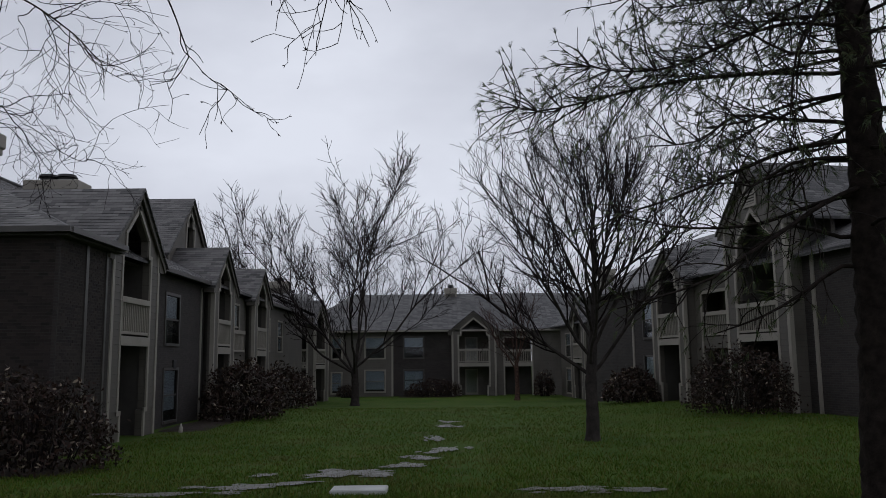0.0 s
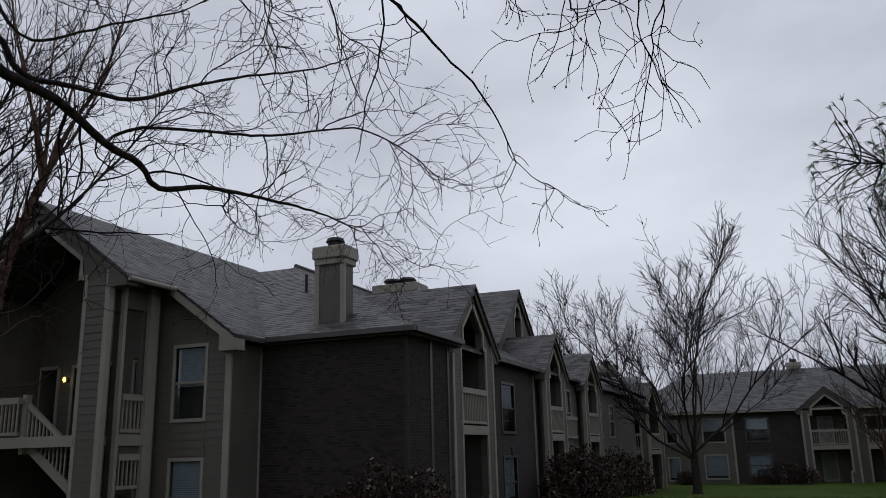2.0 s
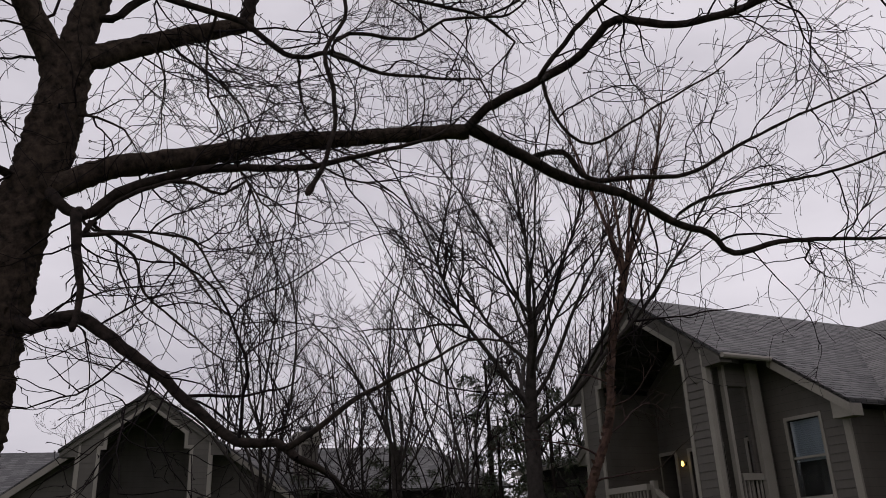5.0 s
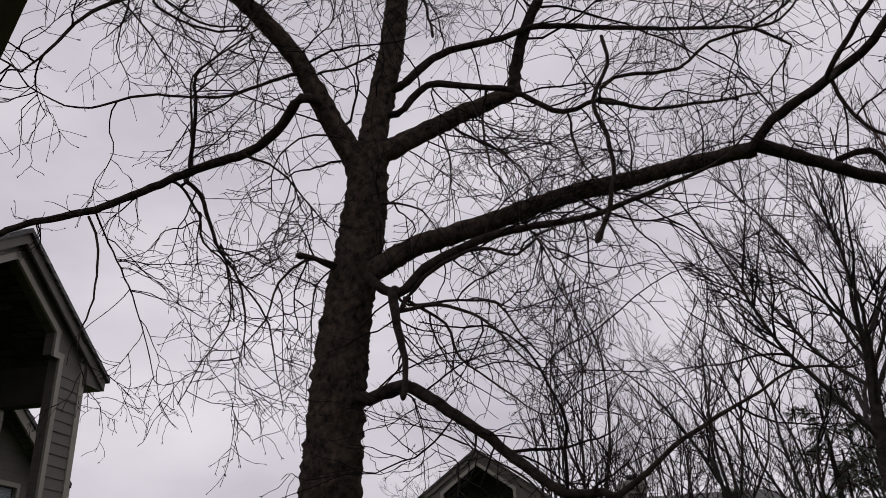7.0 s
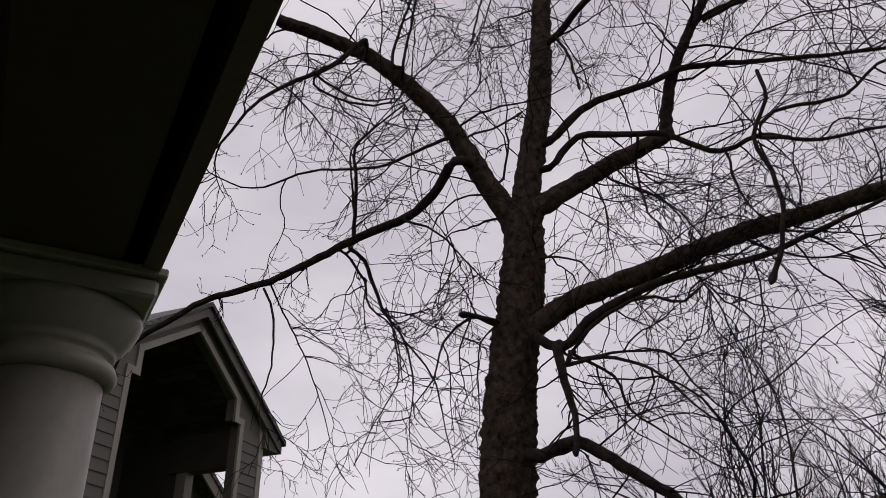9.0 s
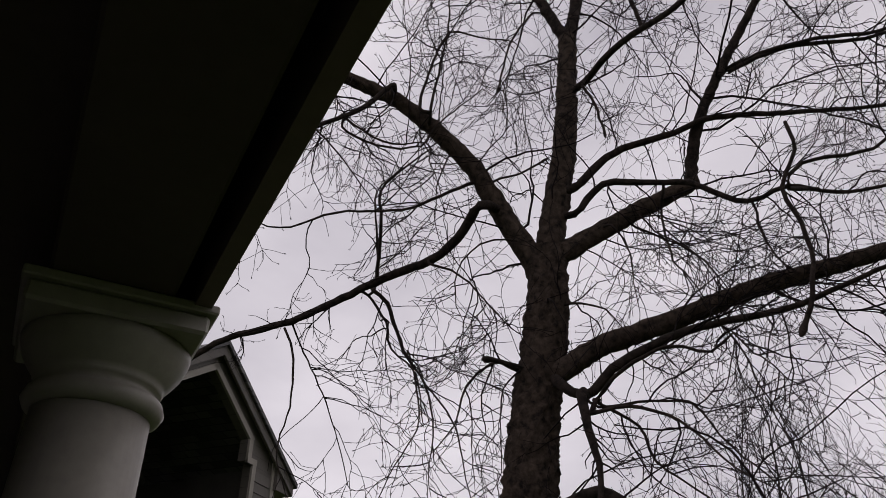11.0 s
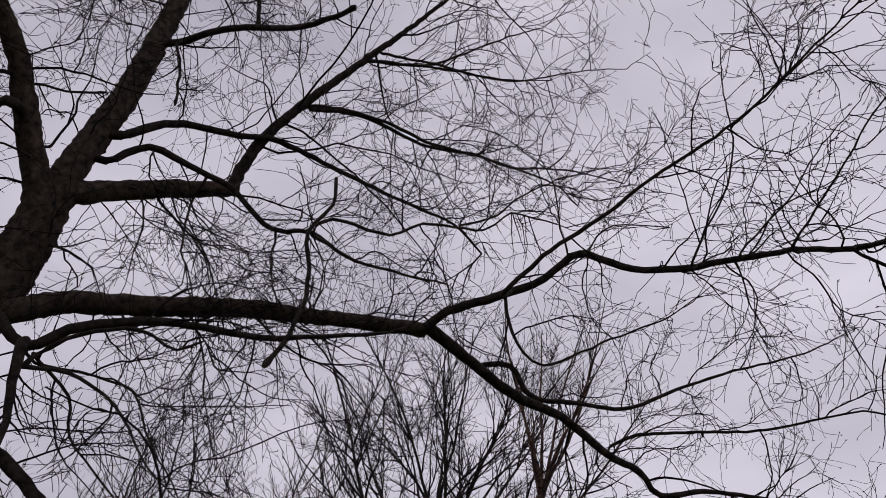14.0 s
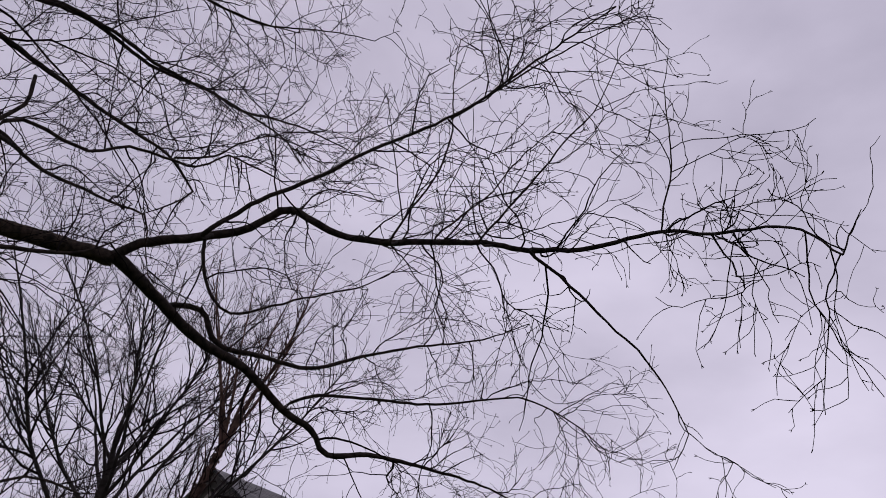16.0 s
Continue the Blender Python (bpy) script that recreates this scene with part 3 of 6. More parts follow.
part("downspout", pipe([(-13.05, 18.45, 5.05), (-13.1, 18.62, 4.7), (-13.1, 18.62, 0.1)], 0.045), GUTTER, east)
chimney(east, -11.03, 19.27, 4.9, 7.68, 0.8, 0.56)
chimney(east, -13.5, 28.6, 6.9, 8.5, 1.7, 0.9)
part("vent_pipe", pipe([(-13.35, 21.5, 6.6), (-13.35, 21.5, 7.6)], 0.05), METAL, east)
part("wall_meter", boxed((-9.2, 28.0, 1.9), (-8.95, 28.3, 2.2), soft=0.02), METAL, east)

# stair wing
stair = thing("stair_wing", (-17.7, 18, 0), "tan siding stairwell wing with tall gabled breezeway and wooden stairs", "building", "apartment buildings")
SM = face(-17.9, 15.4, 0, 0)
gable_bay(stair, SM, 5.2, 6.63, 8.95, 1.85, 2.72, 2.5, 9.8, over=0.65, rail=False, closed=True, inner_half=2.44, inner_mat=SIDING, open_side=1)
wall(stair, SM @ Matrix.Translation((0, 2.4, 0)), -2.6, 2.6, -0.2, 6.3, SIDING, [(-2.2, -1.45, 2.75, 4.75), (-0.9, 0.6, 2.75, 4.75), (1.35, 2.2, 2.75, 4.85), (-2.2, 0.6, 0.05, 2.3)])
for x0, x1 in ((-2.2, -1.45), (-0.9, 0.6), (1.35, 2.2)):
    part("door_frame", strip([(x0, 2.75), (x0, 4.75), (x1, 4.75), (x1, 2.75)], 0.1, 2.36, 2.398, SM), TRIM, stair)
part("recess_back", boxed((-2.7, 4.4, 0), (2.7, 4.5, 6.3), SM), SHADETONE, stair)
part("gable_wall", prism([(-2.4, 6.3), (2.4, 6.3), (2.4, 6.72), (0, 8.6), (-2.4, 6.72)], 2.4, 2.6, SM), SIDING, stair)
LW = SM @ face(-2.44, 2.3, 0, -90)
window(stair, LW @ Matrix.Translation((0, -0.01, 0)), 1.1, 1.75, 3.3, 4.5, TRIM, 0.4, 0.08)
railing(stair, SM, -1.9, -0.1, 2.72, 1.0)
W_WALL = face(0, 17.35, 0, 0)
wall(stair, W_WALL, -15.35, -13.0, -0.2, 4.95, SIDING, [(-14.72, -13.76, 3.1, 5.0 - 0.06), (-14.72, -13.76, 0.2, 2.03)], name="wall")
part("gable_wall", prism([(-15.35, 4.95), (-13.0, 4.95), (-13.0, 5.2), (-15.35, 6.9)], 17.35, 17.57), SIDING, stair)
for xs, z0, z1 in (((-15.35, -14.82), 0.0, 4.9), ((-13.66, -13.1), 0.0, 4.9), ((-14.81, -13.67), 2.15, 2.95)):
    lap_boards(stair, W_WALL, xs, z0, z1)
window(stair, W_WALL, -14.72, -13.76, 3.1, 4.94, TRIM, 0.55)
window(stair, W_WALL, -14.72, -13.76, 0.2, 2.03, TRIM, 0.9)
part("corner_board", boxed((-13.1, 17.30, 0), (-12.92, 17.36, 4.95)), TRIM, stair)
wall(stair, face(-13.0, 17.35, 0, E90), 0.222, 1.35, -0.2, 5.0, SIDING)
wall(stair, face(-15.3, 15.6, 0, E90), 0.3, 1.7, -0.2, 6.5, SIDING, [(0.38, 1.2, 2.75, 5.9), (0.38, 1.2, 0.2, 2.2)])
for y, w in ((15.88, 0.05), (16.94, 0.16)):
    part("post", boxed((-15.29, y - w, 0), (-15.16, y + w, 6.5)), TRIM, stair)
railing(stair, face(-15.25, 16.0, 0, E90), 0.05, 0.76, 2.72, 1.0)
part("deck_fascia", boxed((-15.35, 15.95, 2.45), (-15.2, 16.78, 2.72)), TRIM, stair)
railing(stair, face(-15.25, 16.0, 0, E90), 0.05, 0.76, 1.35, 0.9)
wall(stair, face(-20.3, 22.0, 0, -90), 0, 6.4, -0.2, 6.2, SIDING)
wall(stair, W_WALL, -22.3, -20.1, -0.2, 5.0, SIDING)
wall(stair, face(0, 18.6, 0, 0), -29.0, -22.3, -0.3, 5.1, BRICK)
wall(stair, face(-29.0, 26.0, 0, -90), 0, 7.18, -0.3, 5.1, BRICK)
part("roof", slab([(-29.4, 18.2, 5.2), (-20.3, 18.2, 5.2), (-20.3, 24.0, 6.9), (-27.0, 24.0, 6.9)]), SHINGLE, stair)
part("gutter", boxed((-29.4, 18.1, 5.03), (-22.3, 18.22, 5.16)), TRIM, stair)
sl = 0.715
for s in (1, -1):
    xe, xi = -17.9 + 5.35 * s, -17.9 + 3.2 * s
    ze, zi = 8.95 - 5.35 * sl - 0.004, 8.95 - 3.2 * sl - 0.004
    part("roof", slab([(xi, 16.95, zi), (xe, 16.95, ze), (xe, 24.0, ze), (xi, 24.0, zi)]), SHINGLE, stair)
    part("rake_board", prism([(xi, zi - 0.07), (xe, ze - 0.07), (xe, ze - 0.34), (xi, zi - 0.34)], 16.95, 17.0), TRIM, stair)
    part("eave_return", prism([(xe - 0.0 * s, ze - 0.1), (xe, ze - 0.38), (xe - 0.55 * s, ze - 0.38), (xe - 0.55 * s, ze + 0.28)], 17.0, 17.35), TRIM, stair)
part("gutter", pipe([(-14.55, 15.3, 6.48), (-14.55, 17.0, 6.48)], 0.07), TRIM, stair)
# stairs that climb across the breezeway
for i in range(8):
    part("stair_tread", boxed((-0.1 + i * 0.27, 0.35, 2.5 - i * 0.19), (0.2 + i * 0.27, 1.5, 2.56 - i * 0.19), SM), SHADETONE, stair)
part("stringer", prism([(-0.15, 2.45), (1.45, 1.32), (1.45, 1.62), (-0.15, 2.75)], 0.28, 0.33, SM), TRIM, stair)
slope_rail = part("railing", prism([(-0.1, 3.62), (1.45, 2.52), (1.45, 2.40), (-0.1, 3.48)], 0.22, 0.32, SM), TRIM, stair, "sloping stair railing")
me = mesh_of(boxed((-0.02, -0.02, 0), (0.02, 0.02, 0.82)), TRIM)
for i in range(11):
    placed("baluster", me, SM @ Matrix.Translation((-0.02 + i * 0.135, 0.27, 2.66 - i * 0.0958)), slope_rail)
part("newel_post", boxed((-0.2, 0.18, 2.3), (-0.06, 0.34, 3.8), SM), TRIM, stair)
lamp = thing("wall_lamp", SM @ Vector((-1.1, 2.3, 4.38)), "small lit yellow wall lamp in the breezeway", "lamp")
bm = bmesh.new()
q = bmesh.ops.create_uvsphere(bm, u_segments=12, v_segments=8, radius=0.06)
bmesh.ops.transform(bm, matrix=SM @ Matrix.Translation((-1.1, 2.27, 4.38)) @ Matrix.Diagonal((0.8, 0.8, 1.3, 1)), verts=q["verts"])
part("globe", bm, LAMP, lamp, smooth=True)
part("bracket", boxed((-1.15, 2.33, 4.33), (-1.05, 2.396, 4.43), SM), METAL, lamp)

# ---- building at the far end of the court ----
far = thing("apartment_building", (0, 70, -0.6), "long two-storey siding and brick apartment building closing the court", "building", "apartment buildings")
FZ = -0.62
F = face(0, 64, FZ, 0)
wall(far, F, -9.0, -3.85, -0.3, 5.0, SIDING, [(-8.5, -7.8, 2.95, 4.5), (-8.5, -7.8, 0.3, 1.8), (-5.9, -4.45, 2.95, 4.5), (-5.9, -4.45, 0.4, 1.95)])
wall(far, F, -3.85, 0.9, -0.3, 5.0, BRICK, [(-2.9, -1.45, 2.95, 4.5), (-2.9, -1.45, 0.5, 1.95)])
for x0, x1, z0, z1, bl in ((-8.5, -7.8, 2.95, 4.5, 0.5), (-8.5, -7.8, 0.3, 1.8, 0.9), (-5.9, -4.45, 2.95, 4.5, 0.5), (-5.9, -4.45, 0.4, 1.95, 0.9), (-2.9, -1.45, 2.95, 4.5, 0.5), (-2.9, -1.45, 0.5, 1.95, 1.0)):
    window(far, F, x0, x1, z0, z1, TRIM if x0 < -4 else GUTTER, bl, 0.11)
part("corner_board", boxed((-3.9, -0.04, 0), (-3.75, 0.03, 5.0), F), TRIM, far)
gable_bay(far, F @ Matrix.Translation((2.5, -0.5, 0)), 3.3, 4.95, 6.55, 1.2, 2.5, 1.8, 3.0)
wall(far, F, 4.2, 9.6, -0.3, 5.0, SIDING, [(4.9, 7.0, 2.5, 4.4), (4.9, 7.0, 0.0, 2.2)])
part("recess_back", boxed((4.8, 1.4, 0), (7.1, 1.5, 5), F), SHADETONE, far)
part("deck", boxed((4.9, -0.05, 2.2), (7.0, 1.4, 2.5), F), TRIM, far)
railing(far, F, 4.9, 7.0, 2.5, 1.0)
part("opening_trim", strip([(4.85, 0), (4.85, 4.45), (7.05, 4.45), (7.05, 0)], 0.12, -0.03, 0.02, F), TRIM, far)
part("roof", slab([(-12, 63.6, FZ + 5.1), (14, 63.6, FZ + 5.1), (14, 70.5, FZ + 8.4), (-7.5, 70.5, FZ + 8.4)]), SHINGLE, far)
part("roof", slab([(-12, 77.4, FZ + 5.1), (14, 77.4, FZ + 5.1), (14, 70.5, FZ + 8.4), (-7.5, 70.5, FZ + 8.4)]), SHINGLE, far)
part("roof", slab([(-12, 63.6, FZ + 5.1), (-12, 77.4, FZ + 5.1), (-7.5, 70.5, FZ + 8.4)]), SHINGLE, far)
part("gutter", boxed((-9.2, 63.5, FZ + 4.93), (9.6, 63.64, FZ + 5.06)), TRIM, far)
chimney(far, 0.8, 70.3, 6.6, 8.25, 0.9, 0.8)
chimney(far, 14.0, 69.0, 6.8, 9.6, 1.2, 1.0)
part("vent_pipe", pipe([(-6.0, 69.0, 6.5), (-6.0, 69.0, 7.6)], 0.06), METAL, far)

# wing between the court's long side and its end
link = thing("apartment_wing", (-12, 57, -0.6), "two-storey apartment wing with a recessed balcony and a low gable", "building", "apartment buildings")
LM = face(-8.3, 54.0, FZ, 28)
wall(link, LM, -4.6, 0, -0.3, 5.6, SIDING, [(-3.9, -3.2, 2.9, 4.5), (-3.9, -3.2, 0.2, 1.8), (-2.3, -0.5, 2.55, 4.5), (-2.3, -0.5, 0.1, 2.2)])
window(link, LM, -3.9, -3.2, 2.9, 4.5)
window(link, LM, -3.9, -3.2, 0.2, 1.8)
part("recess_back", boxed((-2.6, 1.4, 0), (-0.2, 1.5, 5), LM), SHADETONE, link)
part("deck", boxed((-2.3, -0.05, 2.3), (-0.5, 1.4, 2.55), LM), TRIM, link)
railing(link, LM, -2.3, -0.5, 2.55, 1.0)
part("opening_trim", strip([(-2.3, 0.1), (-2.3, 4.5), (-0.5, 4.5), (-0.5, 0.1)], 0.12, -0.03, 0.02, LM), TRIM, link)
part("corner_board", boxed((-0.1, -0.05, 0), (0.08, 0.05, 5.0), LM), TRIM, link)
gable_bay(link, face(-8.25, 56.2, FZ, 80), 3.3, 5.0, 6.9, 1.0, 2.5, 1.6, 9.0)
part("roof", slab([(-14.0, 51.8, 5.2), (-8.0, 53.6, 4.5), (-9.5, 60, 7.0), (-14, 60, 7.2)]), SHINGLE, link)
chimney(link, -12.2, 61.5, 6.2, 8.1, 1.4, 0.8)

# ---- buildings along the other long side ----
right = thing("apartment_building", (14, 38, 0.2), "two-storey apartment building with gabled balcony bays behind bushes and trees", "building", "apartment buildings")
RG = 0.25
RM = face(10.0, 36.6, RG, -78)
gable_bay(right, RM @ Matrix.Translation((1.4, -0.5, 0)), 2.8, 5.1, 6.55, 0.95, 2.65)
m = RM
wall(right, m, 2.8, 6.3, -0.4, 5.1, SIDING, [(3.4, 5.2, 2.65, 4.4), (3.4, 5.2, 0.1, 2.2)])
part("recess_back", boxed((3.3, 1.2, 0), (5.3, 1.3, 5), m), SHADETONE, right)
railing(right, m, 3.4, 5.2, 2.65, 1.0)
part("opening_trim", strip([(3.35, 0.1), (3.35, 4.45), (5.25, 4.45), (5.25, 0.1)], 0.12, -0.03, 0.02, m), TRIM, right)
gable_bay(right, m @ Matrix.Translation((8.1, -0.6, 0)), 3.6, 6.5, 8.75, 1.2, 2.65, 1.8, 7.0, drop=1.75)
lv = part("louvre", prism([(7.7, 7.15), (8.5, 7.15), (8.5, 7.55), (8.1, 8.0), (7.7, 7.55)], -0.63, -0.605, m), SHADETONE, right, "pointed gable louvre with pale trim")
part("louvre_trim", strip([(7.7, 7.15), (8.5, 7.15), (8.5, 7.55), (8.1, 8.0), (7.7, 7.55), (7.7, 7.15)], 0.1, -0.66, -0.631, m), TRIM, lv)
for i in range(4):
    part("slat", boxed((7.74, -0.655, 7.22 + i * 0.1), (8.46, -0.631, 7.27 + i * 0.1), m), TRIM, lv)
for x, z in ((0.0, 4.9), (2.68, 4.9), (6.3, 6.3), (9.78, 6.3)):
    part("bay_side", boxed((x, -0.36, -0.4), (x + 0.12, 0.0, z), m), SIDING, right)
wall(right, m, 9.9, 16.0, -0.4, 5.1, BRICK)
wall(right, m, -9.0, 0.0, -0.4, 5.1, BRICK, [(-2.0, -0.9, 2.8, 4.4), (-2.0, -0.9, 0.3, 1.9)])
window(right, m, -2.0, -0.9, 2.8, 4.4, GUTTER)
window(right, m, -2.0, -0.9, 0.3, 1.9, GUTTER, 0.8)
for x in (-3.2, 10.35):
    part("corner_board", boxed((x, -0.05, 0), (x + 0.15, 0.02, 5.1), m), TRIM, right)
part("roof", slab([m @ Vector(p) for p in ((-9, -0.35, 5.15), (16.4, -0.35, 5.15), (11, 6, 8.4), (-9, 6, 8.4))]), SHINGLE, right)
part("roof", slab([m @ Vector(p) for p in ((16.4, -0.35, 5.15), (16.4, 12, 5.15), (11, 6, 8.4))]), SHINGLE, right)
part("roof", slab([m @ Vector(p) for p in ((-9, 12.3, 5.15), (16.4, 12.3, 5.15), (11, 6, 8.4), (-9, 6, 8.4))]), SHINGLE, right)
wall(right, m @ face(16.0, 0, 0, 90), 0.222, 12, -0.4, 5.1, BRICK)

corner = thing("apartment_wing", (12, 54, -0.3), "two-storey corner wing with windows and a gabled balcony bay", "building", "apartment buildings")
m = face(9.0, 62.0, -0.5, -84)
wall(corner, m, 0, 17.0, -0.3, 5.0, SIDING, [(1.5, 2.9, 2.8, 4.4), (1.5, 2.9, 0.2, 1.9), (9.5, 11.0, 2.8, 4.4), (9.5, 11.0, 0.2, 1.9), (12.3, 13.6, 2.8, 4.4), (12.3, 13.6, 0.2, 1.9)])
for x, w in ((1.5, 1.4), (9.5, 1.5), (12.3, 1.3)):
    window(corner, m, x, x + w, 2.8, 4.4)
    window(corner, m, x, x + w, 0.2, 1.9)
gable_bay(corner, m @ Matrix.Translation((6.2, -0.4, 0)), 3.3, 5.0, 6.8, 1.1, 2.6)
part("roof", slab([m @ Vector(p) for p in ((-3, -0.35, 5.1), (17.3, -0.35, 5.1), (17.3, 6, 8.2), (-3, 6, 8.2))]), SHINGLE, corner)

# ---- gabled stair ends seen beyond the tree ----
west = thing("apartment_building", (-36, 4, 0), "two-storey apartment building with a tall gabled breezeway and a chimney", "building", "apartment buildings")
m = face(-31.0, 4.1, -0.2, 74)
gable_bay(west, m, 4.45, 6.3, 8.35, 1.56, 2.7, 3.0, 8.0, rail=False, over=0.58, drop=0.55)
for s in (1, -1):
    xi, xe = 2.7 * s, 5.4 * s
    zi, ze = 8.45 - 2.7 * 0.72, 8.45 - 5.4 * 0.72
    part("gable_wall", prism([(xi - 0.55 * s, 0), (xe - 0.5 * s, 0), (xe - 0.5 * s, ze + 0.2), (xi - 0.55 * s, zi + 0.1)], 1.5, 1.7, m), SIDING, west)
    part("roof", prism([(xi - 0.3 * s, zi + 0.21), (xe, ze), (xe, ze - 0.1), (xi - 0.3 * s, zi + 0.11)], 1.15, 9, m), SHINGLE, west)
    part("rake_board", prism([(xi, zi - 0.1), (xe, ze - 0.1), (xe, ze - 0.35), (xi, zi - 0.35)], 1.1, 1.15, m), TRIM, west)
part("roof", slab([m @ Vector(p) for p in ((4.9, 2.5, 4.9), (14, 2.5, 4.9), (11.5, 8, 7.2), (2, 8, 7.2))]), SHINGLE, west)
wall(west, m @ Matrix.Translation((0, 2.8, 0)), 4.9, 13.7, -0.3, 4.9, BRICK)
part("roof", slab([m @ Vector(p) for p in ((-4.9, 2.5, 4.9), (-14, 2.5, 4.9), (-11.5, 8, 7.2), (-2, 8, 7.2))]), SHINGLE, west)
wall(west, m @ Matrix.Translation((0, 2.8, 0)), -13.7, -4.9, -0.3, 4.9, SIDING)
cw = m @ Vector((5.7, 4.0, 0))
chimney(west, cw.x, cw.y, 4.6, 7.1, 0.75, 0.75)

near = thing("apartment_building", (-14, -9, 0), "tan siding gable of the next apartment building, dark breezeway below", "building", "apartment buildings")
m = face(-13.18, -6.05, 0.12, 165) @ Matrix.Translation((0.27, 0, 0))
gable_bay(near, m, 4.65, 6.7, 8.59, 1.62, 0, 3.2, 8.0, over=0.55, front=0.16, shoulder=0.42, drop=0.5, open_side=1, inner_half=2.1)
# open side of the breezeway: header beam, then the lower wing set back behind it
part("beam", boxed((2.04, 0.242, 6.02), (2.32, 1.95, 6.75), m), SHADETONE, near)
part("post", boxed((2.06, 1.5, 0), (2.3, 1.74, 6.02), m), TRIM, near)
WW = m @ Matrix.Translation((0, 1.95, 0))
wall(near, WW, 2.33, 4.35, -0.2, 5.0, SIDING, [(2.75, 3.6, 3.1, 4.8), (2.75, 3.6, 0.2, 2.0)])
part("gable_wall", prism([(2.33, 5.0), (4.35, 5.0), (4.35, 5.1), (2.33, 6.45)], 0, 0.22, WW), SIDING, near)
window(near, WW, 2.75, 3.6, 3.1, 4.8)
window(near, WW, 2.75, 3.6, 0.2, 2.0)
part("corner_board", boxed((4.28, -0.05, 0), (4.44, 0.03, 5.0), WW), TRIM, near)
part("roof", prism([(2.3, 6.75), (4.85, 5.05), (4.85, 4.95), (2.3, 6.65)], -0.38, 7.0, WW), SHINGLE, near)
part("rake_board", prism([(2.3, 6.64), (4.85, 4.94), (4.85, 4.70), (2.3, 6.40)], -0.35, -0.30, WW), TRIM, near)
wall(near, m @ Matrix.Translation((0, 2.0, 0)), -5.0, -2.6, -0.2, 5.0, SIDING)

# ---- the porch where the camera stands ----
porch = thing("porch", (-0.4, -1.2, 0), "porch with a smooth cream column, painted beam and dark ceiling", "porch")
# edge of the beam: from the column's outer face along the porch front
PM = face(-1.62, -0.80, 0, 213.7)
ZB = 2.95
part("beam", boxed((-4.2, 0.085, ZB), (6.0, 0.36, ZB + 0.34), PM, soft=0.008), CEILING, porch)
part("fascia_board", boxed((-4.2, 0.0, ZB - 0.012), (6.0, 0.04, ZB + 0.30), PM), BEAMPAINT, porch)
part("crown_board", boxed((-4.2, -0.02, ZB + 0.30), (6.0, 0.04, ZB + 0.40), PM), BEAMPAINT, porch)
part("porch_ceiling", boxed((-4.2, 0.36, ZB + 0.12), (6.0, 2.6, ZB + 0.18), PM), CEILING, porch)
part("porch_roof", boxed((-4.3, -0.03, ZB + 0.40), (6.1, 2.8, ZB + 0.50), PM), SHINGLE, porch)
# unseen run past the column and its end wall, added to block sky light
wall(porch, PM @ Matrix.Translation((0, 2.6, 0)), -4.2, 6.0, -0.2, ZB + 0.4, SIDING)
wall(porch, PM @ face(6.0, 0.1, 0, 90), 0.0, 2.5, -0.2, ZB + 0.4, SIDING)
part("porch_floor", boxed((-4.3, -0.15, 0.30), (6.0, 2.6, 0.45), PM), FLOOR, porch)


def turned(profile, at, mat, parent, name):
    """A lathe-turned shape about the vertical."""
    bm = bmesh.new()
    k, rings = 48, []
    for r, z in profile:
        rings.append([bm.verts.new((at[0] + r * math.cos(2 * math.pi * i / k), at[1] + r * math.sin(2 * math.pi * i / k), z)) for i in range(k)])
    for p, q in zip(rings, rings[1:]):
        for i in range(k):
            bm.faces.new((p[i], p[(i + 1) % k], q[(i + 1) % k], q[i]))
    bm.faces.new(rings[0][::-1])
    bm.faces.new(rings[-1])
    return part(name, bm, mat, parent, smooth=True)


col = thing("column", (*(PM @ Vector((0.215, 0.19, 0))).xy, 0.45), "smooth round cream porch column with a ringed capital", "column")
cx, cy = (PM @ Vector((0.215, 0.19, 0))).xy
turned([(0.20, 0.45), (0.20, 0.52), (0.17, 0.56), (0.148, 0.60), (0.145, 1.2), (0.132, 2.70)], (cx, cy), CREAM, col, "shaft")
turned([(0.132, 2.702), (0.150, 2.708), (0.159, 2.725), (0.152, 2.745), (0.137, 2.752), (0.135, 2.764), (0.143, 2.768), (0.147, 2.776), (0.146, 2.784), (0.152, 2.79), (0.165, 2.805), (0.182, 2.83), (0.192, 2.856), (0.195, 2.874)], (cx, cy), CREAM, col, "capital")
part("abacus", boxed((0.015, -0.005, 2.876), (0.415, 0.395, 2.925), PM, soft=0.008), CREAM, col)
part("cap_fillet", boxed((0.0, -0.02, 2.9255), (0.43, 0.41, 2.949), PM, soft=0.004), CREAM, col)

# small things by the walls
marker = thing("garden_marker", (-7.75, 25.2, 0), "small white plastic marker standing at the lawn's edge", "marker")
turned([(0.05, -0.02), (0.06, 0.0), (0.06, 0.16), (0.03, 0.20), (0.03, 0.27), (0.0, 0.28)], (-7.75, 25.2), CREAM, marker, "body")

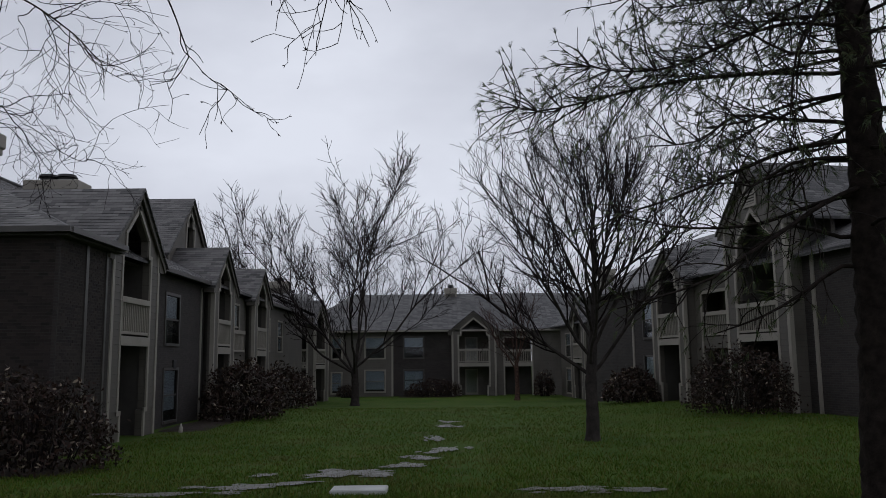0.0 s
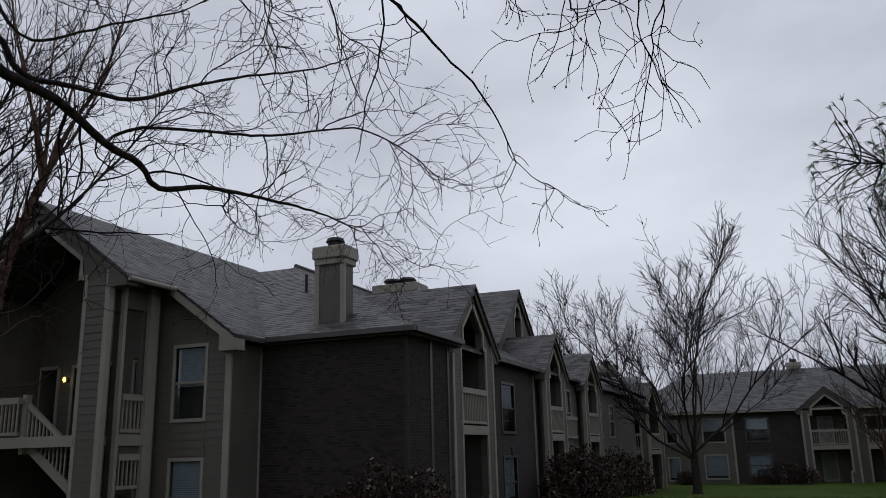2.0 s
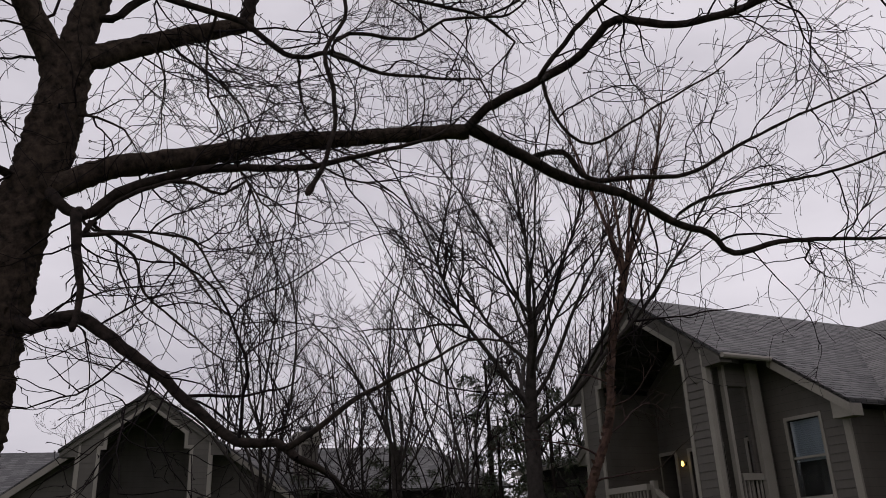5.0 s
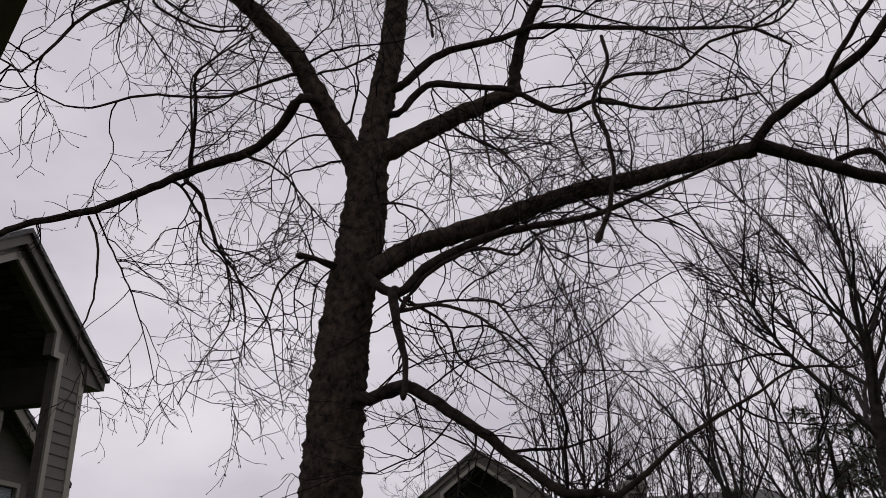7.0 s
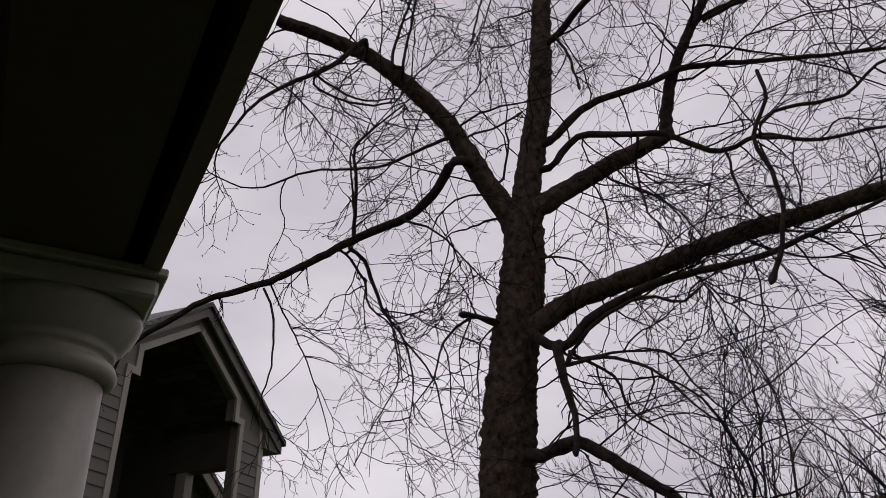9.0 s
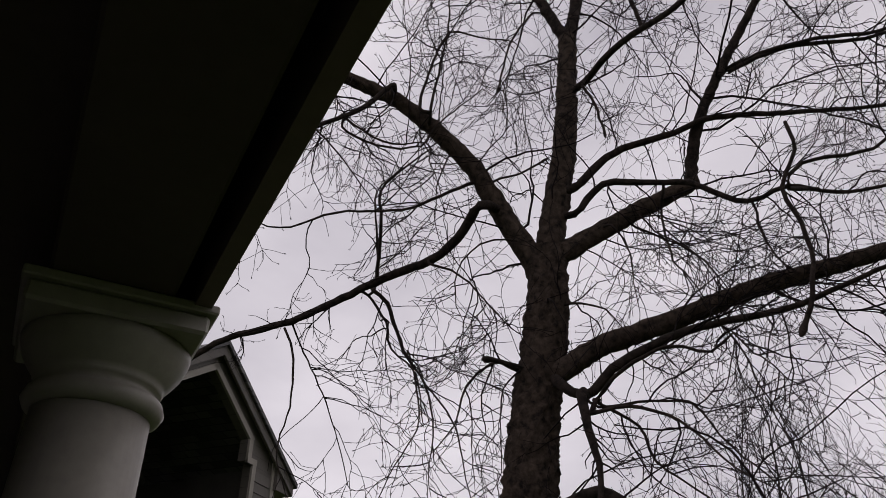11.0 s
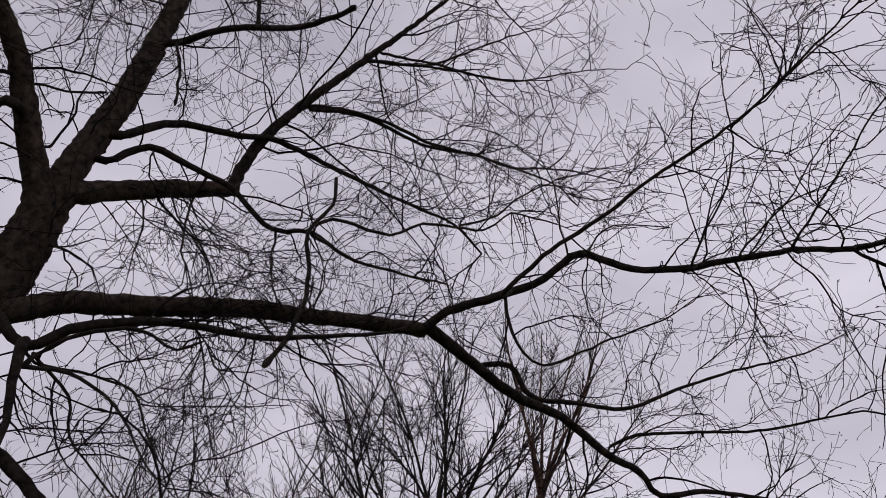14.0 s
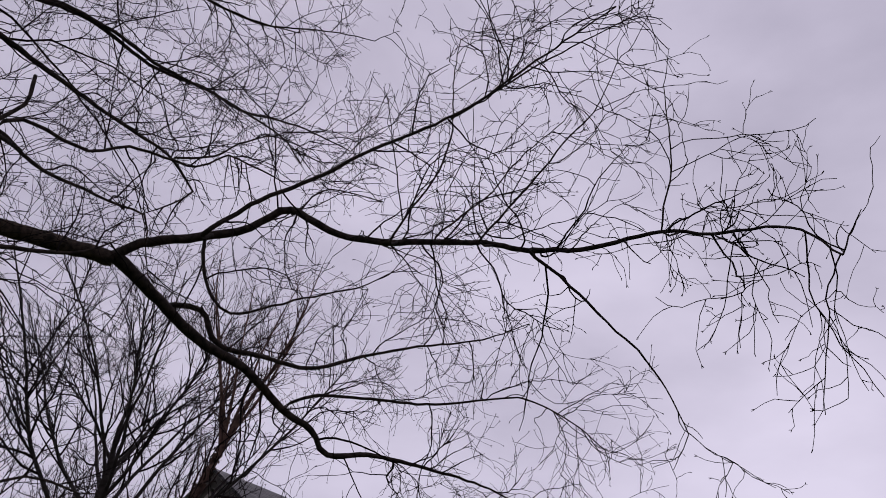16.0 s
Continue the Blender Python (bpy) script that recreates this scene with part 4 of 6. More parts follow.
# ---- bare trees ----
def curve_through(points, step=0.12):
    """A smooth path through a few bends."""
    p = [np.array(q, float) for q in points]
    p = [2 * p[0] - p[1]] + p + [2 * p[-1] - p[-2]]
    out = []
    for i in range(1, len(p) - 2):
        k = max(2, int(np.linalg.norm(p[i + 1] - p[i]) / step))
        for j in range(k):
            t = j / k
            out.append(0.5 * (2 * p[i] + (p[i + 1] - p[i - 1]) * t + (2 * p[i - 1] - 5 * p[i] + 4 * p[i + 1] - p[i + 2]) * t * t + (3 * p[i] - p[i - 1] - 3 * p[i + 1] + p[i + 2]) * t ** 3))
    out.append(p[-2])
    return np.array(out)


class Tubes:
    """Gathers tapered round shoots into one mesh."""

    def __init__(self):
        self.v, self.f, self.n = [], [], 0

    def add(self, pts, radii, sides=3, rough=0.0, rng=None):
        pts = np.asarray(pts, float)
        k = len(pts)
        tan = np.gradient(pts, axis=0)
        tan /= np.linalg.norm(tan, axis=1)[:, None] + 1e-9
        ref = np.array((0.31, 0.55, 0.77)) if abs(tan[0][2]) < 0.8 else np.array((0.9, 0.3, 0.1))
        a = np.cross(tan, ref)
        a /= np.linalg.norm(a, axis=1)[:, None] + 1e-9
        c = np.cross(tan, a)
        ang = np.arange(sides) * 2 * np.pi / sides
        r = np.asarray(radii, float)[:, None] * np.ones(sides)
        if rough and rng is not None:
            r = r * (1 + rough * rng.standard_normal(r.shape))
        ring = pts[:, None, :] + r[..., None] * (np.cos(ang)[None, :, None] * a[:, None, :] + np.sin(ang)[None, :, None] * c[:, None, :])
        self.v.append(ring.reshape(-1, 3))
        i, j = np.meshgrid(np.arange(k - 1), np.arange(sides), indexing="ij")
        j2 = (j + 1) % sides
        q = np.stack([i * sides + j, i * sides + j2, (i + 1) * sides + j2, (i + 1) * sides + j], -1).reshape(-1, 4) + self.n
        self.f.append(q)
        self.n += k * sides

    def mesh(self, mat, smooth_faces=True):
        v, f = np.concatenate(self.v), np.concatenate(self.f)
        me = bpy.data.meshes.new("mesh")
        me.vertices.add(len(v))
        me.vertices.foreach_set("co", v.ravel())
        me.loops.add(f.size)
        me.loops.foreach_set("vertex_index", f.ravel())
        me.polygons.add(len(f))
        me.polygons.foreach_set("loop_start", np.arange(len(f)) * 4)
        me.update(calc_edges=True)
        me.materials.append(mat)
        if smooth_faces:
            me.polygons.foreach_set("use_smooth", np.ones(len(f), bool))
        return me


def shoot(rng, start, way, length, steps, bend, lift):
    """A wandering shoot from start; lift pulls it up or lets it droop."""
    p, d = [np.array(start, float)], np.array(way, float)
    for i in range(steps):
        d = d + bend * rng.standard_normal(3) + np.array((0, 0, lift))
        d /= np.linalg.norm(d)
        p.append(p[-1] + d * length / steps)
    return np.array(p)


def aside(rng, tan, angle, lift=0.0):
    """A way that leaves tan by about that angle (degrees)."""
    q = rng.standard_normal(3)
    q -= tan * (q @ tan)
    q /= np.linalg.norm(q) + 1e-9
    a = radians(angle * rng.uniform(0.75, 1.25))
    d = tan * math.cos(a) + q * math.sin(a) + np.array((0, 0, lift))
    return d / np.linalg.norm(d)


def twigs(tubes, rng, pts, r0, r1, levels, start=0.15, tips=False):
    """Side shoots along a path. levels: rows of (per metre, length, angle, bend, lift, thickness at the base, least thickness)."""
    if not levels:
        return
    per, length, angle, bend, lift, thick, least = levels[0]
    seg = np.linalg.norm(np.diff(pts, axis=0), axis=1)
    total = seg.sum()
    count = rng.poisson(per * total * (1 - start))
    cum = np.concatenate([[0], np.cumsum(seg)]) / max(total, 1e-6)
    for _ in range(count):
        s = start + (1 - start) * rng.uniform() ** 0.8
        i = min(len(seg) - 1, int(np.searchsorted(cum, s) - 1))
        i = max(i, 0)
        tan = (pts[i + 1] - pts[i]) / (seg[i] + 1e-9)
        at = pts[i] + tan * seg[i] * rng.uniform()
        size = length * rng.uniform(0.45, 1.35) * (1.15 - 0.5 * s)
        r = min(thick, 0.75 * (r0 + (r1 - r0) * s))
        r = max(r, least)
        steps = max(3, int(size / 0.085)) if len(levels) > 1 else 4
        q = shoot(rng, at, aside(rng, tan, angle, lift * 2), size, min(steps, 12), bend, lift)
        tubes.add(q, np.linspace(r, max(least * 0.7, r * 0.35), len(q)), 3 if r < 0.012 else 5)
        twigs(tubes, rng, q, r, r * 0.4, levels[1:], 0.15, tips)
        if tips and len(levels) == 1:
            # paired buds at the end of a shoot
            for _ in range(2):
                e = shoot(rng, q[-1], aside(rng, (q[-1] - q[-2]) / (np.linalg.norm(q[-1] - q[-2]) + 1e-9), 30), 0.022, 1, 0.0, 0.0)
                tubes.add(e, (0.0034, 0.002), 3)


def bark_tube(path, r0, r1, sides, rng, rough=0.06, flare=0.0, plate=0.16):
    t = Tubes()
    k = len(path)
    r = np.linspace(r0, r1, k)
    if flare:
        r = r + flare * np.exp(-np.linspace(0, 9, k))
    r = r * (1 + (0.008 if r0 > 0.06 else 0.03) * rng.standard_normal(k))
    t.add(path, r, sides, rough, rng)
    if r0 > 0.06:
        # ridged plates of bark: push the skin in and out along the grain
        ring = t.v[0].reshape(k, sides, 3)
        mid = path[:, None, :]
        for i in range(k):
            for j in range(sides):
                a = 2 * math.pi * j / sides
                q = Vector((math.cos(a) * 3.2, math.sin(a) * 3.2, i * plate))
                d = 0.5 - abs(noise.noise(q)) * 1.6 + 0.35 * noise.noise(q * 2.7)
                ring[i, j] = mid[i, 0] + (ring[i, j] - mid[i, 0]) * (1 + 0.13 * d)
        t.v[0] = ring.reshape(-1, 3)
    return t


# the large tree beside the porch: trunk, limbs as they stand, then shoots
big = thing("tree", (-6.29, -0.44, 0), "large bare deciduous tree with rough dark bark and spreading limbs", "tree")
rng = np.random.default_rng(7)
fine_twigs = Tubes()
BRANCHES = (1.1, 2.1, 60, 0.17, -0.004, 0.013, 0.006)
SHOOTS = [(2.7, 1.4, 58, 0.19, -0.010, 0.0092, 0.0043), (4.2, 0.76, 52, 0.21, -0.016, 0.0050, 0.0035), (3.7, 0.35, 48, 0.22, -0.008, 0.0035, 0.0029)]


def limb(points, r0, r1, name="limb"):
    path = curve_through(points, 0.05 if r0 > 0.06 else 0.09)
    path[1:-1] += 0.004 * rng.standard_normal((len(path) - 2, 3))
    t = bark_tube(path, r0, r1, 30 if r0 > 0.1 else (18 if r0 > 0.06 else (10 if r0 > 0.03 else 6)), rng, 0.05 if r0 > 0.05 else 0.03)
    stub = r1 >= 0.01 and r1 > 0.44 * r0 and r0 < 0.05
    if stub:
        # broken off: a knobbed, blunt end
        way = (path[-1] - path[-2]) / np.linalg.norm(path[-1] - path[-2])
        knob = [path[-1] + way * v for v in (-0.06, -0.02, 0.015, 0.04, 0.05)]
        t.add(knob, [r1, r1 * 1.35, r1 * 1.25, r1 * 0.8, r1 * 0.1], 8, 0.1, rng)
    elif name == "limb" and r1 < 0.03:
        tip = shoot(rng, path[-1], path[-1] - path[-2], 0.3 if r1 < 0.0075 else 0.7, 5, 0.15, -0.02)
        t.add(tip, np.linspace(r1, 0.0025, len(tip)), 4)
        path = np.concatenate([path, tip[1:]])
    part(name, t.mesh(BARK if r0 > 0.08 else LIMBBARK), None, big)
    if name == "limb" and r0 < 0.15:
        k = (0.45 if stub else 1.0) * min(1.1, max(0.6, 0.55 + 8 * r0)) * (1.1 if r1 < 0.0065 else 1.0)
        twigs(fine_twigs, rng, path, r0, r1, [(p * (1.45 if r0 > 0.025 else 1.35), q * k, *rest) for p, q, *rest in SHOOTS], 0.08, True)
    if name == "limb" and r0 > 0.05:
        twigs(fine_twigs, rng, path, r0, r1, [BRANCHES] + SHOOTS, 0.06)


def big_tree():
    trunk = curve_through([(-6.26, -0.44, -0.15), (-6.27, -0.36, 0.7), (-6.28, -0.28, 1.7), (-6.29, -0.21, 2.7), (-6.29, -0.14, 3.80), (-6.29, -0.07, 4.43), (-6.28, 0.02, 4.98), (-6.28, 0.08, 5.47), (-6.28, 0.09, 5.94)], 0.035)
    part("trunk", bark_tube(trunk, 0.262, 0.165, 52, rng, 0.065, 0.16).mesh(BARK), None, big, "thick rough-barked trunk")
    limb([(-6.28, 0.09, 5.59), (-6.30, 0.12, 6.01), (-6.31, 0.21, 6.47), (-6.32, 0.33, 7.19), (-6.34, 0.40, 7.98), (-6.35, 0.45, 8.68)], 0.131, 0.089)
    limb([(-6.35, 0.46, 8.59), (-6.37, 0.27, 9.11), (-6.38, 0.05, 9.76), (-6.39, -0.14, 10.56)], 0.065, 0.042)
    limb([(-6.35, 0.46, 8.59), (-6.37, 0.58, 9.22), (-6.38, 0.72, 9.90), (-6.39, 0.94, 10.93)], 0.07, 0.047)
    limb([(-6.28, 0.07, 5.47), (-6.23, -0.04, 5.83), (-6.16, -0.29, 6.29), (-6.07, -0.55, 6.77), (-5.97, -0.86, 7.12), (-5.85, -1.23, 7.44), (-5.72, -1.56, 7.58), (-5.47, -2.08, 7.69)], 0.107, 0.056)
    limb([(-6.15, -0.31, 6.33), (-5.89, -0.47, 6.21), (-6.11, -0.70, 6.02), (-6.30, -0.98, 5.91), (-6.51, -1.44, 5.87), (-6.87, -2.40, 5.65), (-7.04, -3.13, 5.55), (-7.23, -3.91, 5.21), (-7.40, -4.74, 4.78)], 0.047, 0.021)
    limb([(-6.29, 0.11, 5.90), (-6.27, 0.22, 5.89), (-6.31, 0.37, 6.01), (-6.37, 0.69, 6.24), (-6.43, 1.07, 6.49), (-6.45, 1.55, 6.75)], 0.093, 0.07)
    limb([(-6.44, 1.49, 6.73), (-6.38, 1.60, 7.27), (-6.28, 1.84, 7.81), (-6.09, 2.25, 8.52), (-5.85, 2.69, 9.23), (-5.55, 3.16, 10.02)], 0.061, 0.019)
    limb([(-6.31, 0.23, 6.60), (-6.22, 0.40, 6.60), (-6.27, 0.78, 7.01), (-6.28, 1.28, 7.19), (-6.26, 1.70, 7.35), (-6.21, 2.06, 7.34), (-6.12, 2.55, 7.25), (-5.94, 3.16, 7.11), (-5.77, 3.62, 6.99), (-5.65, 3.91, 6.70)], 0.042, 0.011)
    limb([(-6.30, 0.19, 6.35), (-6.22, 0.37, 6.29), (-6.17, 0.64, 6.57), (-6.10, 0.97, 6.52), (-5.98, 1.38, 6.39), (-5.84, 1.78, 6.07), (-5.71, 2.08, 6.12), (-5.56, 2.38, 5.93), (-5.30, 2.83, 5.81), (-5.08, 3.15, 5.75)], 0.037, 0.009)
    limb([(-5.61, 2.27, 6.00), (-5.17, 1.88, 5.73), (-5.16, 2.03, 5.94), (-5.06, 2.51, 5.95), (-4.99, 2.78, 6.17), (-4.80, 3.30, 6.25), (-4.71, 3.53, 6.50), (-4.51, 3.90, 6.45)], 0.01936, 0.00704)
    limb([(-4.95, 1.90, 6.17), (-4.93, 1.91, 5.88), (-4.96, 1.77, 5.57), (-4.93, 1.82, 5.24), (-4.90, 1.82, 4.90), (-4.92, 1.74, 4.59), (-4.93, 1.66, 4.42)], 0.01408, 0.01936)
    limb([(-6.28, -0.02, 4.73), (-6.18, 0.07, 4.69), (-6.20, 0.25, 4.81), (-6.21, 0.47, 4.95), (-6.19, 1.04, 5.14), (-6.09, 1.75, 5.37), (-5.91, 2.44, 5.48), (-5.71, 2.97, 5.53), (-5.57, 3.29, 5.55)], 0.093, 0.063)
    limb([(-5.53, 3.26, 5.55), (-5.38, 3.38, 5.70), (-5.04, 3.67, 5.83), (-4.78, 3.86, 5.92), (-4.56, 4.01, 6.09), (-4.42, 4.09, 6.18), (-4.02, 4.33, 5.93), (-3.62, 4.54, 5.85), (-2.88, 4.82, 5.78), (-2.46, 4.92, 5.64), (-1.97, 5.00, 5.56), (-1.43, 5.03, 5.56), (-1.06, 5.01, 5.41), (-0.53, 4.93, 5.25), (-0.26, 4.83, 4.89)], 0.042, 0.006)
    limb([(-4.94, 3.74, 5.86), (-4.64, 3.44, 5.60), (-4.35, 3.59, 5.88), (-3.92, 3.82, 6.15), (-3.47, 4.01, 6.43), (-2.81, 4.22, 6.69), (-2.27, 4.30, 6.96), (-1.77, 4.32, 7.17), (-1.38, 4.30, 7.27)], 0.02288, 0.00528)
    limb([(-2.37, 4.94, 5.63), (-2.38, 4.72, 5.50), (-2.24, 4.97, 5.36), (-2.11, 5.20, 5.21), (-1.99, 5.42, 5.04), (-1.88, 5.59, 4.93), (-1.76, 5.84, 4.67), (-1.70, 6.07, 4.38)], 0.01408, 0.0044)
    limb([(-5.52, 3.28, 5.55), (-5.58, 3.75, 5.45), (-5.60, 4.35, 5.28), (-5.55, 4.90, 5.22), (-5.49, 5.45, 4.99), (-5.41, 5.81, 4.89), (-5.38, 6.07, 4.71), (-5.22, 6.51, 4.83), (-4.97, 7.08, 4.85), (-4.59, 7.77, 4.80), (-4.33, 8.21, 4.67)], 0.058, 0.007)
    limb([(-5.59, 4.08, 5.36), (-5.88, 4.11, 5.58), (-5.76, 4.43, 5.66), (-5.71, 4.68, 5.40), (-5.51, 5.10, 5.41), (-5.29, 5.52, 5.42), (-4.98, 6.02, 5.71), (-4.66, 6.46, 5.94), (-4.19, 7.01, 6.17), (-3.80, 7.41, 6.47)], 0.03168, 0.00528)
    limb([(-5.43, 5.71, 4.92), (-5.92, 5.90, 5.25), (-5.66, 6.09, 5.41), (-5.17, 6.43, 5.41), (-4.58, 6.77, 5.38), (-4.03, 7.02, 5.44), (-3.69, 7.16, 5.43), (-3.25, 7.29, 5.16), (-2.93, 7.36, 4.85)], 0.022, 0.00528)
    limb([(-4.80, 3.56, 5.74), (-4.80, 3.66, 5.37), (-4.68, 3.91, 5.11), (-4.38, 4.39, 5.42), (-4.11, 4.75, 5.64), (-3.89, 5.02, 5.91)], 0.01584, 0.0044)
    limb([(-6.18, 0.07, 4.69), (-6.08, 0.14, 4.58), (-6.03, 0.32, 4.46), (-5.97, 0.54, 4.65), (-5.86, 0.88, 4.80), (-5.73, 1.21, 4.87), (-5.47, 1.76, 4.86), (-5.25, 2.13, 4.92), (-5.01, 2.47, 4.98)], 0.047, 0.015)
    limb([(-6.03, 0.32, 4.46), (-5.87, 0.28, 4.42), (-5.80, 0.31, 4.11), (-5.71, 0.36, 3.76), (-5.66, 0.34, 3.55)], 0.042, 0.019)
    limb([(-5.83, 0.30, 4.25), (-5.86, 0.34, 4.25), (-5.78, 0.52, 4.50), (-5.62, 0.92, 4.66), (-5.49, 1.19, 4.55), (-5.41, 1.34, 4.65), (-5.34, 1.44, 4.46)], 0.023, 0.007)
    limb([(-5.86, 0.34, 4.25), (-5.73, 0.61, 4.25), (-5.55, 0.92, 4.07), (-5.41, 1.08, 3.82), (-5.31, 1.19, 3.65)], 0.017, 0.007)
    limb([(-6.29, -0.14, 3.80), (-6.09, 0.10, 3.63), (-5.98, 0.35, 3.70), (-5.85, 0.60, 3.53), (-5.65, 0.92, 3.24), (-5.49, 1.13, 3.00), (-5.32, 1.35, 2.80), (-5.16, 1.56, 2.77), (-5.07, 1.66, 2.67)], 0.056, 0.026)
    limb([(-5.09, 1.59, 2.73), (-5.07, 1.73, 2.81), (-5.02, 1.99, 3.01), (-4.95, 2.27, 3.18), (-4.86, 2.53, 3.31), (-4.78, 2.75, 3.44), (-4.67, 2.99, 3.41)], 0.021, 0.007)
    limb([(-6.34, 0.39, 7.84), (-6.14, 0.56, 7.83), (-5.97, 0.67, 7.84), (-5.63, 0.89, 7.82), (-5.00, 1.27, 7.55), (-4.57, 1.45, 7.43), (-4.36, 1.50, 7.38)], 0.037, 0.021)
    limb([(-6.09, 0.59, 7.83), (-6.04, 0.53, 7.69), (-5.99, 0.63, 7.40), (-5.92, 0.68, 6.96)], 0.017, 0.011)
    limb([(-7.67, -2.74, 5.99), (-7.67, -2.61, 5.68), (-7.59, -2.55, 5.05), (-7.49, -2.59, 4.56), (-7.46, -2.43, 4.11)], 0.01408, 0.0044)
    limb([(-6.61, -1.70, 5.81), (-6.84, -1.64, 5.88), (-6.81, -1.45, 5.56), (-6.77, -1.37, 5.26), (-6.73, -1.14, 5.00), (-6.63, -1.03, 4.46)], 0.01584, 0.0044)
    limb([(-6.82, -1.64, 5.87), (-6.75, -1.54, 5.97), (-6.66, -1.56, 6.45), (-6.58, -1.58, 6.93), (-6.57, -1.37, 7.17), (-6.53, -1.04, 7.58)], 0.01408, 0.00528)
    limb([(-6.24, 1.92, 7.94), (-6.34, 1.92, 7.98), (-6.22, 2.23, 8.09), (-5.99, 2.76, 8.05), (-5.73, 3.22, 7.83), (-5.45, 3.65, 7.72), (-4.97, 4.24, 7.39), (-4.79, 4.43, 7.09)], 0.025, 0.007)
    limb([(-6.02, 2.47, 8.82), (-5.83, 2.78, 8.82), (-5.49, 3.25, 8.77), (-5.14, 3.66, 8.63), (-4.76, 4.03, 8.56)], 0.02, 0.006)
    limb([(-6.29, 2.01, 7.98), (-6.11, 2.57, 8.09), (-5.86, 3.17, 7.88), (-5.56, 3.72, 7.85), (-5.38, 3.99, 7.72), (-5.02, 4.48, 7.73), (-4.62, 4.93, 7.54)], 0.024, 0.006)
    limb([(-6.02, 2.44, 8.79), (-5.78, 2.94, 8.87), (-5.63, 3.21, 9.01), (-5.30, 3.72, 9.44), (-5.04, 4.05, 9.65)], 0.02, 0.008)
    limb([(-3.55, 4.56, 5.85), (-3.46, 4.35, 5.69), (-3.35, 4.40, 5.96), (-3.14, 4.50, 6.40), (-3.04, 4.52, 6.86), (-3.03, 4.47, 7.43), (-2.98, 4.47, 7.92)], 0.011, 0.004)
    limb([(-2.77, 4.85, 5.74), (-2.76, 4.61, 5.63), (-2.55, 4.69, 5.93), (-2.29, 4.79, 6.31), (-2.06, 4.85, 6.63), (-1.87, 4.91, 6.84), (-1.60, 4.95, 7.42)], 0.011, 0.004)
    limb([(-3.22, 4.69, 5.81), (-3.11, 4.49, 5.72), (-2.92, 4.60, 5.94), (-2.72, 4.70, 6.17), (-2.51, 4.80, 6.52), (-2.15, 4.94, 6.90)], 0.009, 0.004)
    limb([(-1.30, 5.02, 5.50), (-1.36, 4.82, 5.41), (-1.29, 4.81, 5.73), (-1.23, 4.81, 5.97), (-1.21, 4.76, 6.72)], 0.008, 0.004)
    limb([(-2.81, 4.22, 6.69), (-2.89, 4.29, 6.73), (-2.68, 4.39, 6.92), (-2.37, 4.53, 7.19), (-2.09, 4.63, 7.38), (-1.61, 4.77, 7.61), (-1.32, 4.83, 7.71)], 0.011, 0.004)
    limb([(-5.81, -1.32, 7.48), (-5.56, -1.25, 7.42), (-5.47, -1.53, 7.06), (-5.33, -1.87, 6.76), (-5.22, -2.11, 6.47), (-5.13, -2.27, 6.07), (-5.05, -2.40, 5.81)], 0.03, 0.008)
    limb([(-6.09, -0.48, 6.64), (-5.97, -0.68, 6.48), (-5.87, -1.07, 6.22), (-5.78, -1.35, 6.13), (-5.64, -1.71, 6.04), (-5.44, -2.11, 5.77), (-5.26, -2.43, 5.84)], 0.018, 0.006)
    limb([(-6.38, 0.69, 9.78), (-6.31, 0.79, 9.77), (-6.23, 0.98, 9.64), (-6.14, 1.11, 9.11), (-6.03, 1.19, 8.45)], 0.03, 0.024)
    limb([(-5.93, 2.53, 8.97), (-5.96, 2.58, 8.96), (-5.67, 3.06, 8.89), (-5.13, 3.74, 8.65), (-4.60, 4.26, 8.73), (-4.19, 4.59, 8.66)], 0.018, 0.005)
    limb([(-5.72, 3.73, 6.89), (-5.53, 3.54, 6.81), (-5.30, 3.81, 6.93), (-5.18, 3.95, 7.15), (-4.83, 4.30, 7.41), (-4.43, 4.64, 7.51)], 0.014, 0.005)
    limb([(-4.42, 4.09, 6.18), (-4.68, 4.40, 6.42), (-4.52, 4.51, 6.71), (-4.27, 4.69, 6.70), (-4.02, 4.85, 6.62)], 0.012, 0.005)
    limb([(-5.94, -0.96, 7.20), (-5.72, -0.93, 7.15), (-5.70, -0.85, 7.67), (-5.67, -0.76, 8.28), (-5.64, -0.75, 8.75)], 0.016, 0.007)
    limb([(-6.37, 0.28, 9.07), (-6.27, 0.10, 9.03), (-6.20, -0.13, 8.58), (-6.15, -0.21, 8.27), (-6.07, -0.30, 7.74)], 0.012, 0.011)
    limb([(-5.72, -0.93, 7.19), (-5.71, -1.02, 7.23), (-5.76, -0.98, 7.64), (-5.85, -0.77, 8.36), (-5.92, -0.48, 8.34), (-5.97, -0.13, 8.30)], 0.018, 0.007)
    limb([(-6.11, -0.43, 6.55), (-6.07, -0.35, 6.61), (-6.19, -0.06, 6.79), (-6.27, 0.13, 6.98)], 0.011, 0.01)
    limb([(-5.43, -1.62, 6.98), (-5.66, -1.74, 7.02), (-5.74, -1.41, 6.85), (-5.81, -1.01, 6.86), (-5.83, -0.88, 7.11), (-5.87, -0.44, 7.58)], 0.014, 0.005)
    limb([(-6.78, -1.59, 5.92), (-6.72, -1.57, 5.86), (-6.76, -1.44, 5.74), (-6.83, -1.27, 5.28), (-6.90, -1.07, 4.96), (-6.93, -0.99, 4.63)], 0.026, 0.008)
